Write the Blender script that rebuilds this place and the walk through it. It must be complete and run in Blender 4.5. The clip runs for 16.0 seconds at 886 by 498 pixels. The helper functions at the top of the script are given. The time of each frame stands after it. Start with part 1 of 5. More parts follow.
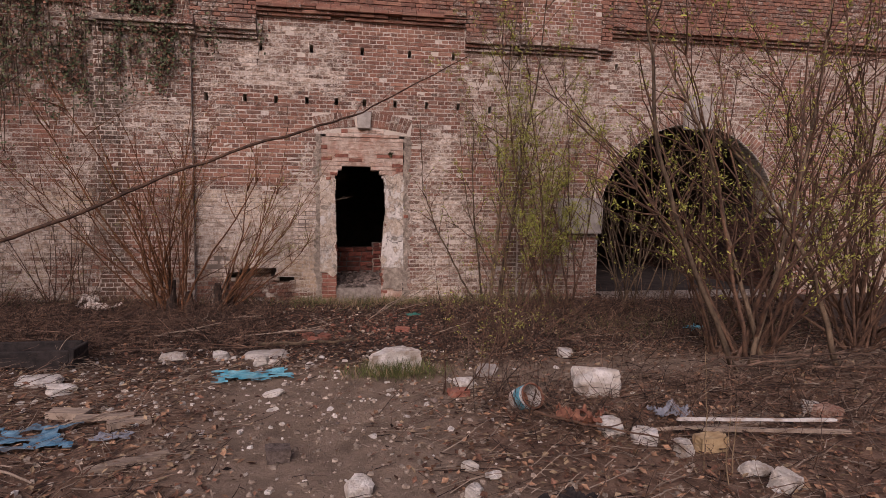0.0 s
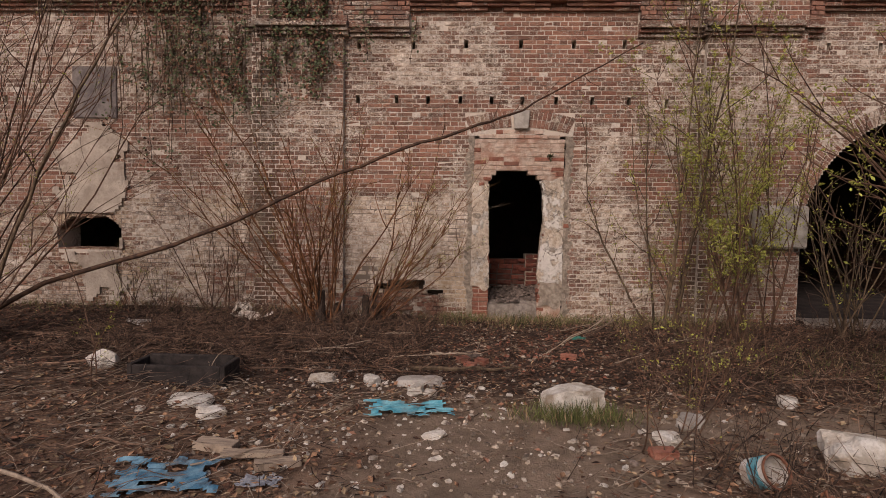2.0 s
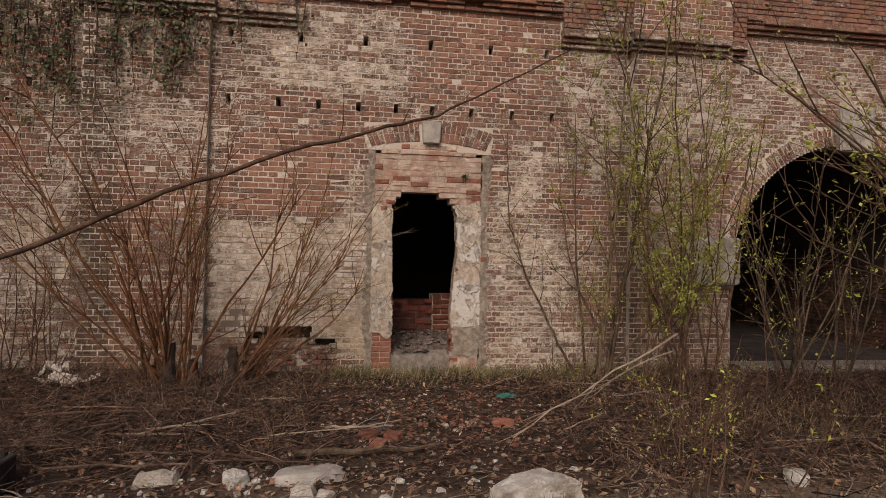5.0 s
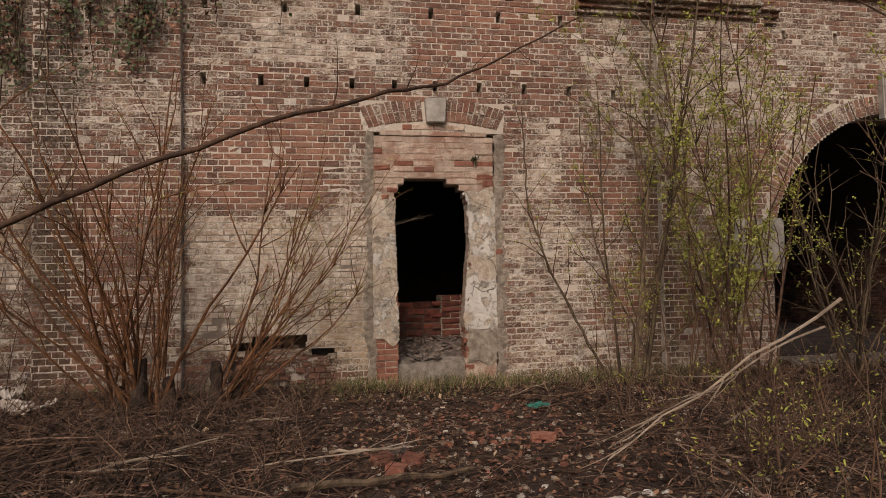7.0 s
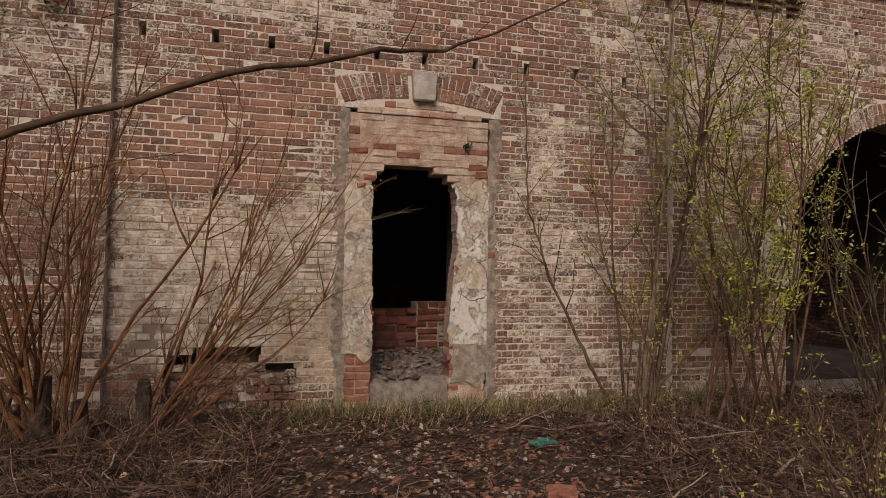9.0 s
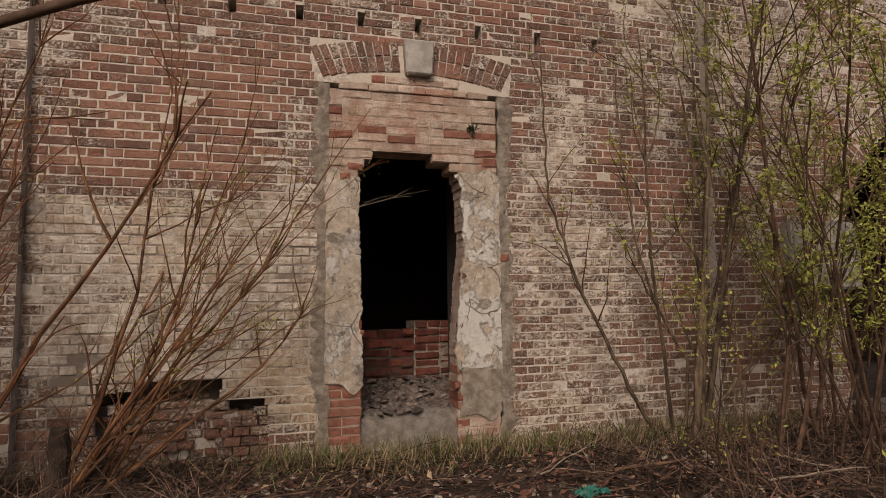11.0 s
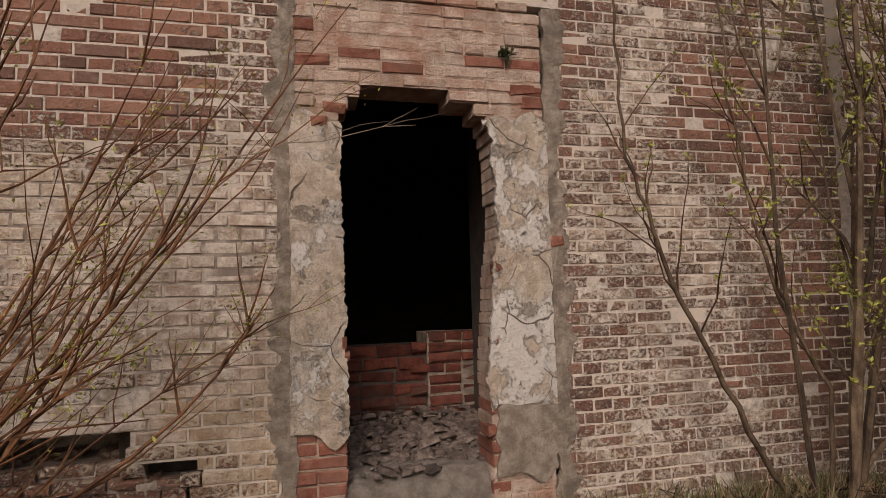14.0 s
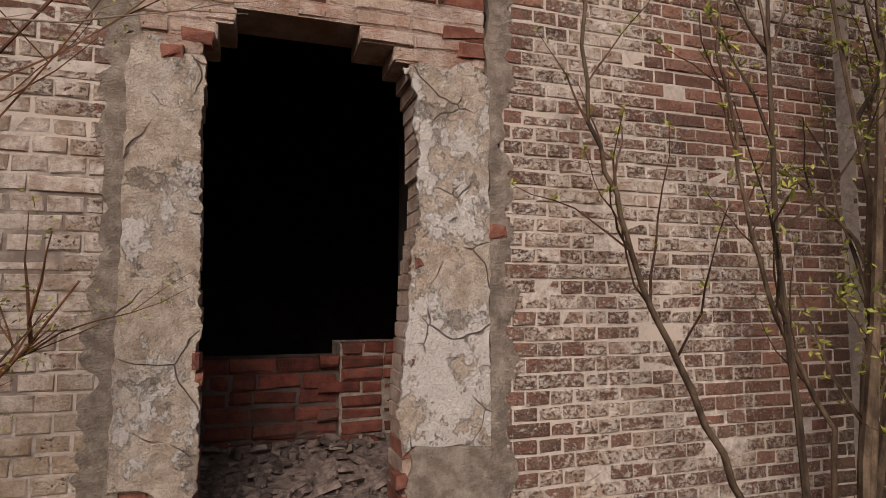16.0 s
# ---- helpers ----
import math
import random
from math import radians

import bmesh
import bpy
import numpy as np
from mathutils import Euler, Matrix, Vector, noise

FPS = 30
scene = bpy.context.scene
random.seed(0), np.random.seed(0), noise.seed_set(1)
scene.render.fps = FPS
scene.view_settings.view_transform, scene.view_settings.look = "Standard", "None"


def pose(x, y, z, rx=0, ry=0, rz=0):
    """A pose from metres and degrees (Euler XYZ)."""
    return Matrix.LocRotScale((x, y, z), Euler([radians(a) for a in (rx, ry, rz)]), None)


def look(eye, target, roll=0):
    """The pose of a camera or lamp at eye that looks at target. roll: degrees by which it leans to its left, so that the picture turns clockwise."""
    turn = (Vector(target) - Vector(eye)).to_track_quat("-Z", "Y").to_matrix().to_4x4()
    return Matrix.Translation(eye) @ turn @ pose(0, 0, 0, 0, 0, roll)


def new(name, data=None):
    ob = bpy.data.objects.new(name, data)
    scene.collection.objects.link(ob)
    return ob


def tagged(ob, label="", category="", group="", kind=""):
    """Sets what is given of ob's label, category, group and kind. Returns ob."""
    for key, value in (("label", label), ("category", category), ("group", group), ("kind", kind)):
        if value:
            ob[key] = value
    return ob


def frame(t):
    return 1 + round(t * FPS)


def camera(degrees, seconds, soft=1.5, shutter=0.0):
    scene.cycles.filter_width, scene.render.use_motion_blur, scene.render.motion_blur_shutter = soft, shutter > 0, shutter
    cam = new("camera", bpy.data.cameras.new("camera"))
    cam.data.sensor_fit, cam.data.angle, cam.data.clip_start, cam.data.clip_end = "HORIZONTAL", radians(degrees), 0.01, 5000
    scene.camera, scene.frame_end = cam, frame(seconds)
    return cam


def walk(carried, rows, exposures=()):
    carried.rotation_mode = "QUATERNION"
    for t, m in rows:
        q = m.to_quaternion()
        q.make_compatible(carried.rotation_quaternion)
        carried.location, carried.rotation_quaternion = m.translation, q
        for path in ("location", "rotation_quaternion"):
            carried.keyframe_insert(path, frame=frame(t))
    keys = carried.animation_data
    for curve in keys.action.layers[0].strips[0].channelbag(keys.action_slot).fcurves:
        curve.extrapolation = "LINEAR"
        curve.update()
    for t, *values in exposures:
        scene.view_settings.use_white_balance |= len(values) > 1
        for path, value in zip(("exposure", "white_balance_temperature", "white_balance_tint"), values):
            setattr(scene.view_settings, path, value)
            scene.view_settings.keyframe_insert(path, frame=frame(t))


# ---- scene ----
cam = camera(73.2, 16.0, soft=0.6)
PATH = [
    (0, (-0.022, -10.963, 1.864), (0.33, -9.0, 1.709), 0.7),
    (0.5, (0.041, -10.692, 1.858), (0.203, -8.702, 1.742), -1.9),
    (1, (0.009, -10.414, 1.864), (-0.193, -8.427, 1.756), -3.2),
    (1.5, (-0.145, -10.187, 1.844), (-0.427, -8.213, 1.687), -0.6),
    (2, (-0.373, -9.901, 1.868), (-0.455, -7.907, 1.731), 0.8),
    (2.5, (-0.487, -9.61, 1.783), (-0.452, -7.613, 1.687), -0.5),
    (3, (-0.474, -9.25, 1.793), (-0.427, -7.253, 1.698), -1.7),
    (3.5, (-0.519, -8.996, 1.783), (-0.366, -7.002, 1.76), 0.3),
    (4, (-0.576, -8.663, 1.787), (-0.269, -6.686, 1.763), 0.7),
    (4.2, (-0.584, -8.567, 1.768), (-0.283, -6.59, 1.735), 1.2),
    (6.3, (-0.626, -7.483, 1.489), (-0.258, -5.522, 1.62), 1.5),
    (6.5, (-0.66, -7.422, 1.468), (-0.213, -5.474, 1.531), 3.3),
    (7, (-0.671, -7.129, 1.398), (-0.337, -5.159, 1.465), -1.0),
    (7.5, (-0.614, -6.873, 1.401), (-0.447, -4.881, 1.453), -1.1),
    (8, (-0.622, -6.586, 1.374), (-0.352, -4.605, 1.397), 1.1),
    (8.5, (-0.746, -6.287, 1.435), (-0.285, -4.343, 1.538), 2.2),
    (9, (-0.801, -6.026, 1.461), (-0.315, -4.087, 1.522), 1.1),
    (9.2, (-0.833, -5.854, 1.476), (-0.365, -3.914, 1.61), 0.4),
    (11.3, (-0.64, -4.709, 1.241), (-0.103, -2.789, 1.406), -0.7),
    (11.5, (-0.619, -4.559, 1.245), (-0.117, -2.628, 1.376), -1.2),
    (12, (-0.614, -4.292, 1.268), (-0.048, -2.387, 1.492), -0.4),
    (12.5, (-0.553, -4.069, 1.249), (0.094, -2.184, 1.424), -0.6),
    (13, (-0.38, -3.814, 1.269), (0.065, -1.876, 1.49), -1.9),
    (13.5, (-0.317, -3.621, 1.383), (0.058, -1.657, 1.408), -1.9),
    (14, (-0.292, -3.293, 1.272), (0.193, -1.36, 1.44), -1.5),
    (14.5, (-0.226, -3.126, 1.258), (0.457, -1.25, 1.37), -1.5),
    (15, (0.002, -2.944, 1.255), (0.706, -1.079, 1.419), -4.1),
    (15.5, (0.114, -2.782, 1.246), (0.832, -0.918, 1.329), -3.2),
    (16, (0.173, -2.524, 1.286), (0.778, -0.625, 1.458), 0.1),
]
walk(cam, [(t, look(eye, target, roll)) for t, eye, target, roll in PATH],
     [(0, -0.25, 6300, 34), (1.0, -0.2, 6450, 28), (2.5, -0.26, 6600, 23), (8, -0.29, 6690, 17), (12.5, -0.32, 6690, 18), (14.5, -0.2, 6500, 21), (16, -0.15, 6400, 22)])

# ---- light ----
world = bpy.data.worlds.new("world")
scene.world = world
world.use_nodes = True
wn = world.node_tree.nodes
sky = wn.new("ShaderNodeTexSky")
sky.sky_type = "NISHITA"
sky.sun_disc = False
sky.sun_elevation, sky.sun_rotation = radians(37), radians(200)
sky.air_density, sky.dust_density, sky.ozone_density = 1.0, 4.0, 0.4
wn["Background"].inputs["Strength"].default_value = 0.085
world.node_tree.links.new(sky.outputs[0], wn["Background"].inputs["Color"])
sun = new("sun", bpy.data.lights.new("sun", "SUN"))
sun.data.energy, sun.data.angle, sun.data.color = 2.3, radians(28), (1.0, 0.94, 0.85)
sun.matrix_world = look((-6, -16, 13), (0, 0, 0))


# ---- materials ----
class Nodes:
    def __init__(self, name, rough=0.85):
        self.m = bpy.data.materials.new(name)
        self.m.use_nodes = True
        self.t = self.m.node_tree
        self.b = self.t.nodes["Principled BSDF"]
        self.b.inputs["Roughness"].default_value = rough
        self.b.inputs["Specular IOR Level"].default_value = 0.25
        self.pos = self.t.nodes.new("ShaderNodeNewGeometry").outputs["Position"]

    def node(self, kind):
        return self.t.nodes.new(kind)

    def link(self, a, b):
        self.t.links.new(a, b)

    def noise(self, scale, detail=4.0, rough=0.6, stretch=None, shift=0.0):
        n = self.node("ShaderNodeTexNoise")
        n.inputs["Scale"].default_value, n.inputs["Detail"].default_value = scale, detail
        n.inputs["Roughness"].default_value = rough
        mp = self.node("ShaderNodeMapping")
        mp.inputs["Scale"].default_value = stretch or (1, 1, 1)
        mp.inputs["Location"].default_value = (shift, shift * 0.7, shift * 1.3)
        self.link(self.pos, mp.inputs["Vector"])
        self.link(mp.outputs[0], n.inputs["Vector"])
        return n.outputs["Fac"]

    def step(self, v, a, b):
        n = self.node("ShaderNodeMapRange")
        n.interpolation_type = "SMOOTHSTEP"
        n.inputs["From Min"].default_value, n.inputs["From Max"].default_value = a, b
        self.link(v, n.inputs["Value"])
        return n.outputs["Result"]

    def math(self, op, a, b=0.0):
        n = self.node("ShaderNodeMath")
        n.operation = op
        for i, v in enumerate((a, b)):
            if isinstance(v, (int, float)):
                n.inputs[i].default_value = v
            else:
                self.link(v, n.inputs[i])
        return n.outputs[0]

    def mix(self, f, a, b):
        n = self.node("ShaderNodeMix")
        n.data_type = "RGBA"
        for sock, v in ((n.inputs[0], f), (n.inputs[6], a), (n.inputs[7], b)):
            if isinstance(v, tuple):
                sock.default_value = (*v, 1)
            elif isinstance(v, (int, float)):
                sock.default_value = v
            else:
                self.link(v, sock)
        return n.outputs[2]

    def ramp(self, f, *stops):
        n = self.node("ShaderNodeValToRGB")
        e = n.color_ramp.elements
        while len(e) < len(stops):
            e.new(0.5)
        for k, (p, c) in zip(e, stops):
            k.position, k.color = p, (*c, 1)
        self.link(f, n.inputs[0])
        return n.outputs[0]

    def rand(self):
        g = self.node("ShaderNodeNewGeometry").outputs["Random Per Island"]
        o = self.node("ShaderNodeObjectInfo").outputs["Random"]
        return self.math("FRACT", self.math("ADD", g, o))

    def axis(self, k):
        n = self.node("ShaderNodeSeparateXYZ")
        self.link(self.pos, n.inputs[0])
        return n.outputs[k]

    def bump(self, h, strength=0.4, dist=0.01):
        n = self.node("ShaderNodeBump")
        n.inputs["Strength"].default_value, n.inputs["Distance"].default_value = strength, dist
        self.link(h, n.inputs["Height"])
        self.link(n.outputs[0], self.b.inputs["Normal"])

    def done(self, colour):
        self.link(colour, self.b.inputs["Base Color"])
        return self.m


def plain(name, a, b, scale=8.0, rough=0.85, bump=0.4, dist=0.006, stretch=None, dirt=None, vary=0.0):
    """A surface of two mixed tones with fine grain, optional dirt and variation from piece to piece."""
    n = Nodes(name, rough)
    big, fine = n.noise(scale, 5, 0.65, stretch), n.noise(scale * 9, 4, 0.7, stretch, 3.1)
    c = n.mix(n.step(big, 0.32, 0.68), a, b)
    c = n.mix(n.math("MULTIPLY", n.step(fine, 0.45, 0.8), 0.45), c, tuple(0.55 * x for x in a))
    if dirt:
        c = n.mix(n.math("MULTIPLY", n.step(n.noise(scale * 0.45, 6, 0.7, None, 9.0), 0.48, 0.66), 0.8), c, dirt)
    if vary:
        v = n.node("ShaderNodeHueSaturation")
        n.link(n.math("ADD", n.math("MULTIPLY", n.rand(), 2 * vary), 1 - vary), v.inputs["Value"])
        n.link(c, v.inputs["Color"])
        c = v.outputs[0]
    n.bump(n.math("ADD", big, fine), bump, dist)
    return n.done(c)


PATCHES = ((-2.4, -0.42, 0.55, 2.05, 0.72), (1.33, 2.5, 0.1, 2.15, 0.24), (-2.4, -0.75, 2.1, 3.1, -0.2), (-0.78, -0.42, 2.0, 3.1, 0.5), (1.33, 2.1, 2.2, 3.05, 0.55),
           (-1.6, 0.1, 3.85, 5.0, 0.5), (0.3, 2.3, 3.6, 4.7, -0.12), (2.4, 4.1, 0.3, 2.4, -0.2),
           (-3.9, -3.0, -0.2, 2.4, -0.25), (-5.9, -4.0, 0.9, 2.9, 0.2), (-4.1, -2.5, 4.3, 4.8, 0.2), (-2.0, -0.7, -0.2, 0.5, -0.15))


def brick_material(name, wash=1.0, dark=1.0, warm=False, indoor_shade=0.0):
    """Old fired brick, piece by piece in other tones, with patches of worn limewash, sooty runs and salts, and optional
    indoor shade mixed into the colour.
    """
    n = Nodes(name, 0.9)
    r = n.rand()
    base = n.ramp(r, (0.0, (0.10, 0.048, 0.038)), (0.25, (0.22, 0.085, 0.058)), (0.5, (0.29, 0.125, 0.082)),
                  (0.75, (0.38, 0.19, 0.125)), (1.0, (0.16, 0.092, 0.072)))
    if warm:
        base = n.ramp(r, (0.0, (0.30, 0.12, 0.08)), (0.4, (0.42, 0.18, 0.115)), (0.7, (0.45, 0.23, 0.15)), (1.0, (0.36, 0.15, 0.10)))
    grain = n.noise(60, 5, 0.7)
    mott = n.noise(14, 5, 0.65, None, 2.0)
    base = n.mix(n.math("MULTIPLY", n.step(grain, 0.4, 0.75), 0.5), base, tuple(dark * v for v in (0.15, 0.075, 0.055)))
    base = n.mix(n.math("MULTIPLY", n.step(mott, 0.5, 0.75), 0.45), base, (0.42, 0.32, 0.25))
    base = n.mix(0.0 if indoor_shade else 0.22, base, (0.42, 0.25, 0.165))
    z, x = n.axis(2), n.axis(0)
    big = n.noise(0.42, 5, 0.6, (1, 1, 0.9), 5.0)
    mid = n.noise(2.3, 5, 0.7, (1, 1, 1.4), 1.0)
    # limewash kept on the lower two metres and in worn, flaking patches higher up
    edge = n.math("ADD", z, n.math("MULTIPLY", n.math("SUBTRACT", mid, 0.5), 0.9))
    low = n.math("SUBTRACT", 1.0, n.step(edge, 1.7, 2.25))
    high = n.math("MULTIPLY", n.step(edge, 2.7, 3.4), n.math("SUBTRACT", 1.0, n.step(edge, 4.75, 5.05)))
    cover = n.math("ADD", n.math("ADD", n.math("MULTIPLY", low, 0.34), -0.06), n.math("MULTIPLY", high, 0.22))
    cover = n.math("ADD", cover, n.math("MULTIPLY", n.math("SUBTRACT", big, 0.47), 1.8))
    cover = n.math("ADD", cover, n.math("MULTIPLY", n.math("SUBTRACT", mid, 0.5), 1.5))
    cover = n.math("ADD", cover, n.math("MULTIPLY", n.math("SUBTRACT", n.math("FRACT", n.math("MULTIPLY", r, 7.31)), 0.4), 0.45))
    ragged = n.math("MULTIPLY", n.math("SUBTRACT", n.noise(3.4, 6, 0.75, None, 31.0), 0.5), 0.8)
    wx, wz = n.math("ADD", x, ragged), n.math("ADD", z, n.math("MULTIPLY", ragged, 0.7))
    # patches of the front: left, right, bottom, top, more or less limewash
    for x0, x1, z0, z1, more in PATCHES:
        box = n.math("MULTIPLY", n.math("MULTIPLY", n.step(wx, x0 - 0.3, x0 + 0.25), n.step(wx, x1 + 0.3, x1 - 0.25)),
                     n.math("MULTIPLY", n.step(wz, z0 - 0.25, z0 + 0.2), n.step(wz, z1 + 0.25, z1 - 0.2)))
        cover = n.math("ADD", cover, n.math("MULTIPLY", box, more))
    fleck = n.noise(38, 8, 0.8, (1, 1, 1.3), 15.0)
    f = n.step(n.math("ADD", fleck, n.math("MULTIPLY", cover, 0.22)), 0.535, 0.605)
    lime = n.mix(n.step(n.noise(9, 6, 0.75, None, 17.0), 0.38, 0.64), (0.42, 0.32, 0.23), (0.82, 0.74, 0.62))
    ochre = n.math("MULTIPLY", n.step(n.noise(0.8, 4, 0.6, None, 41.0), 0.46, 0.62), n.math("SUBTRACT", 1.0, n.step(z, 1.7, 2.3)))
    lime = n.mix(n.math("MULTIPLY", ochre, 0.45), lime, (0.60, 0.44, 0.25))
    if warm:
        lime = n.mix(n.step(mid, 0.35, 0.7), (0.50, 0.33, 0.23), (0.60, 0.45, 0.34))
    c = n.mix(n.math("MULTIPLY", f, 0.84 * wash), base, lime)
    # pits and grime on the faces
    c = n.mix(n.math("MULTIPLY", n.step(n.noise(21, 9, 0.82, (1, 1, 1.3), 51.0), 0.54, 0.62), 0.3), c, tuple(dark * v for v in (0.15, 0.095, 0.068)))
    # soot and damp running down
    run = n.noise(1.1, 6, 0.7, (1.6, 1, 0.35), 7.0)
    c = n.mix(n.math("MULTIPLY", n.step(run, 0.54, 0.75), 0.26), c, tuple(dark * v for v in (0.15, 0.095, 0.07)))
    # dark algae where water has run down beside the projecting strips
    for strip_x, wide in ((3.36, 0.17), (-3.75, 0.28)):
        gap = n.math("ABSOLUTE", n.math("SUBTRACT", n.math("ADD", x, n.math("MULTIPLY", ragged, 0.3)), strip_x))
        wet = n.math("MULTIPLY", n.step(gap, wide * 1.4, wide * 0.4), n.step(n.noise(1.8, 6, 0.75, (1, 1, 0.5), 61.0), 0.36, 0.52))
        c = n.mix(n.math("MULTIPLY", wet, 0.62), c, (0.075, 0.06, 0.042))
    moss = n.math("MULTIPLY", n.step(n.noise(3.0, 5, 0.7, None, 11.0), 0.55, 0.75), n.math("SUBTRACT", 1.0, n.step(z, 0.1, 0.8)))
    c = n.mix(n.math("MULTIPLY", moss, 0.3), c, (0.16, 0.15, 0.09))
    # shade of the passage: near-black mixed unevenly into the brick colour
    if indoor_shade:
        c = n.mix(n.math("ADD", n.math("MULTIPLY", n.step(n.noise(1.6, 5, 0.7, None, 13.0), 0.35, 0.7), 0.4), indoor_shade), c, (0.02, 0.016, 0.015))
    n.bump(n.math("ADD", n.math("ADD", grain, mott), n.math("ADD", fleck, f)), 1.0, 0.012)
    return n.done(c)


BRICK = brick_material("weathered_brick")
BRICK_RED = brick_material("red_infill_brick", 0.9, 1.2, True)
BRICK_SHADED = brick_material("shaded_brick", 0.1, 0.5, True, 0.6)
BRICK_STUB = plain("bare_red_brick", (0.24, 0.085, 0.055), (0.37, 0.165, 0.11), 16, 0.95, 0.9, 0.012, dirt=(0.24, 0.13, 0.09), vary=0.2)
INFILL = plain("worn_pink_render", (0.42, 0.29, 0.21), (0.62, 0.50, 0.40), 7, 0.95, 1.0, 0.02, dirt=(0.36, 0.18, 0.12), vary=0.12)
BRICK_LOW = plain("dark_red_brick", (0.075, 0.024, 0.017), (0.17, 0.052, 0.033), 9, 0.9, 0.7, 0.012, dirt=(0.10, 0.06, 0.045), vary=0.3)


def mortar_material():
    """Lime mortar: pale where it is sound, grimy where the joints have weathered out."""
    n = Nodes("mortar", 0.95)
    z = n.axis(2)
    big, fine = n.noise(1.3, 6, 0.7), n.noise(22, 6, 0.75, None, 2.0)
    c = n.mix(n.step(fine, 0.35, 0.65), (0.30, 0.25, 0.20), (0.66, 0.59, 0.50))
    c = n.mix(n.step(n.noise(3.0, 5, 0.7, None, 8.0), 0.35, 0.6), c, (0.54, 0.46, 0.37))
    # the joints of the limewashed front on this side of the doorway have weathered out
    side = n.math("MULTIPLY", n.step(z, 2.3, 1.8), n.step(n.axis(0), 0.2, -0.8))
    weathered = n.math("ADD", big, n.math("MULTIPLY", side, 0.12))
    c = n.mix(n.math("MULTIPLY", n.step(weathered, 0.58, 0.70), 0.8), c, (0.12, 0.085, 0.065))
    n.bump(fine, 0.8, 0.01)
    return n.done(c)


MORTAR = mortar_material()
# shade of the chamber and door reveal, painted into the mortar colour
MORTAR_SHADED = plain("shaded_mortar", (0.06, 0.05, 0.042), (0.11, 0.09, 0.075), 5)
# the shade inside the arched passage, put into a near-black colour
PASSAGE_SHADE = plain("passage_shade", (0.025, 0.02, 0.018), (0.06, 0.045, 0.038), 3, 0.95)


def plaster_material():
    """Old lime plaster: sandy grain, stains, fine cracks."""
    n = Nodes("old_plaster", 0.92)
    stain, patchy, sand = n.noise(2.2, 6, 0.7), n.noise(11, 7, 0.75, None, 3.0), n.noise(120, 4, 0.7, None, 5.0)
    c = n.mix(n.step(patchy, 0.38, 0.62), (0.46, 0.36, 0.26), (0.72, 0.62, 0.49))
    c = n.mix(n.math("MULTIPLY", n.step(stain, 0.52, 0.66), 0.6), c, (0.76, 0.72, 0.65))
    c = n.mix(n.math("MULTIPLY", n.step(stain, 0.46, 0.34), 0.55), c, (0.40, 0.29, 0.21))
    c = n.mix(n.math("MULTIPLY", n.step(sand, 0.5, 0.68), 0.5), c, (0.27, 0.20, 0.15))
    # white paint flaking off in sharp-edged scales, sandy mortar laid bare between
    flake = n.math("ADD", n.noise(4.2, 8, 0.72, (1, 1, 0.8), 13.0), n.math("MULTIPLY", n.step(n.axis(0), 0.2, 1.0), 0.075))
    c = n.mix(n.math("MULTIPLY", n.step(flake, 0.555, 0.575), 0.85), c, (0.76, 0.71, 0.63))
    bare = n.noise(5.5, 9, 0.75, None, 19.0)
    c = n.mix(n.math("MULTIPLY", n.step(bare, 0.585, 0.605), 0.8), c, (0.34, 0.28, 0.215))
    pit = n.noise(55, 6, 0.8, None, 27.0)
    c = n.mix(n.math("MULTIPLY", n.step(pit, 0.56, 0.66), 0.6), c, (0.25, 0.19, 0.14))
    v = n.node("ShaderNodeTexVoronoi")
    v.feature = "DISTANCE_TO_EDGE"
    v.inputs["Scale"].default_value = 3.2
    warp = n.node("ShaderNodeVectorMath")
    warp.operation = "ADD"
    big = n.node("ShaderNodeTexNoise")
    big.inputs["Scale"].default_value = 4.0
    n.link(n.pos, big.inputs["Vector"])
    n.link(n.pos, warp.inputs[0])
    small = n.node("ShaderNodeVectorMath")
    small.operation = "SCALE"
    small.inputs["Scale"].default_value = 0.16
    n.link(big.outputs["Color"], small.inputs[0])
    n.link(small.outputs[0], warp.inputs[1])
    n.link(warp.outputs[0], v.inputs["Vector"])
    crack = n.math("MULTIPLY", n.math("SUBTRACT", 1.0, n.step(v.outputs["Distance"], 0.004, 0.014)), n.step(n.noise(3, 3, 0.5, None, 21.0), 0.48, 0.56))
    c = n.mix(n.math("MULTIPLY", crack, 0.8), c, (0.10, 0.07, 0.05))
    n.bump(n.math("SUBTRACT", n.math("ADD", n.math("ADD", patchy, sand), n.step(flake, 0.55, 0.58)), n.math("ADD", crack, n.math("ADD", pit, n.step(bare, 0.58, 0.61)))), 1.0, 0.012)
    return n.done(c)


PLASTER = plaster_material()
CEMENT = plain("grey_cement", (0.27, 0.215, 0.16), (0.50, 0.42, 0.33), 14, 0.95, 1.0, 0.02, dirt=(0.19, 0.155, 0.12))
WINDOWCOAT = plain("beige_plaster", (0.36, 0.295, 0.23), (0.54, 0.46, 0.37), 3, 0.95, 0.9, 0.02, dirt=(0.25, 0.19, 0.145))
DARKSTONE = plain("dark_grey_stone", (0.12, 0.10, 0.092), (0.24, 0.205, 0.18), 5, 0.9, 0.6, 0.01, dirt=(0.09, 0.075, 0.07))
TANLEAF = plain("tan_leaves", (0.15, 0.075, 0.04), (0.36, 0.215, 0.125), 12, 0.85, 0.3, 0.003, vary=0.6)
SILL = plain("crumbling_concrete", (0.23, 0.19, 0.155), (0.40, 0.345, 0.285), 13, 0.95, 1.0, 0.025, dirt=(0.22, 0.18, 0.14))
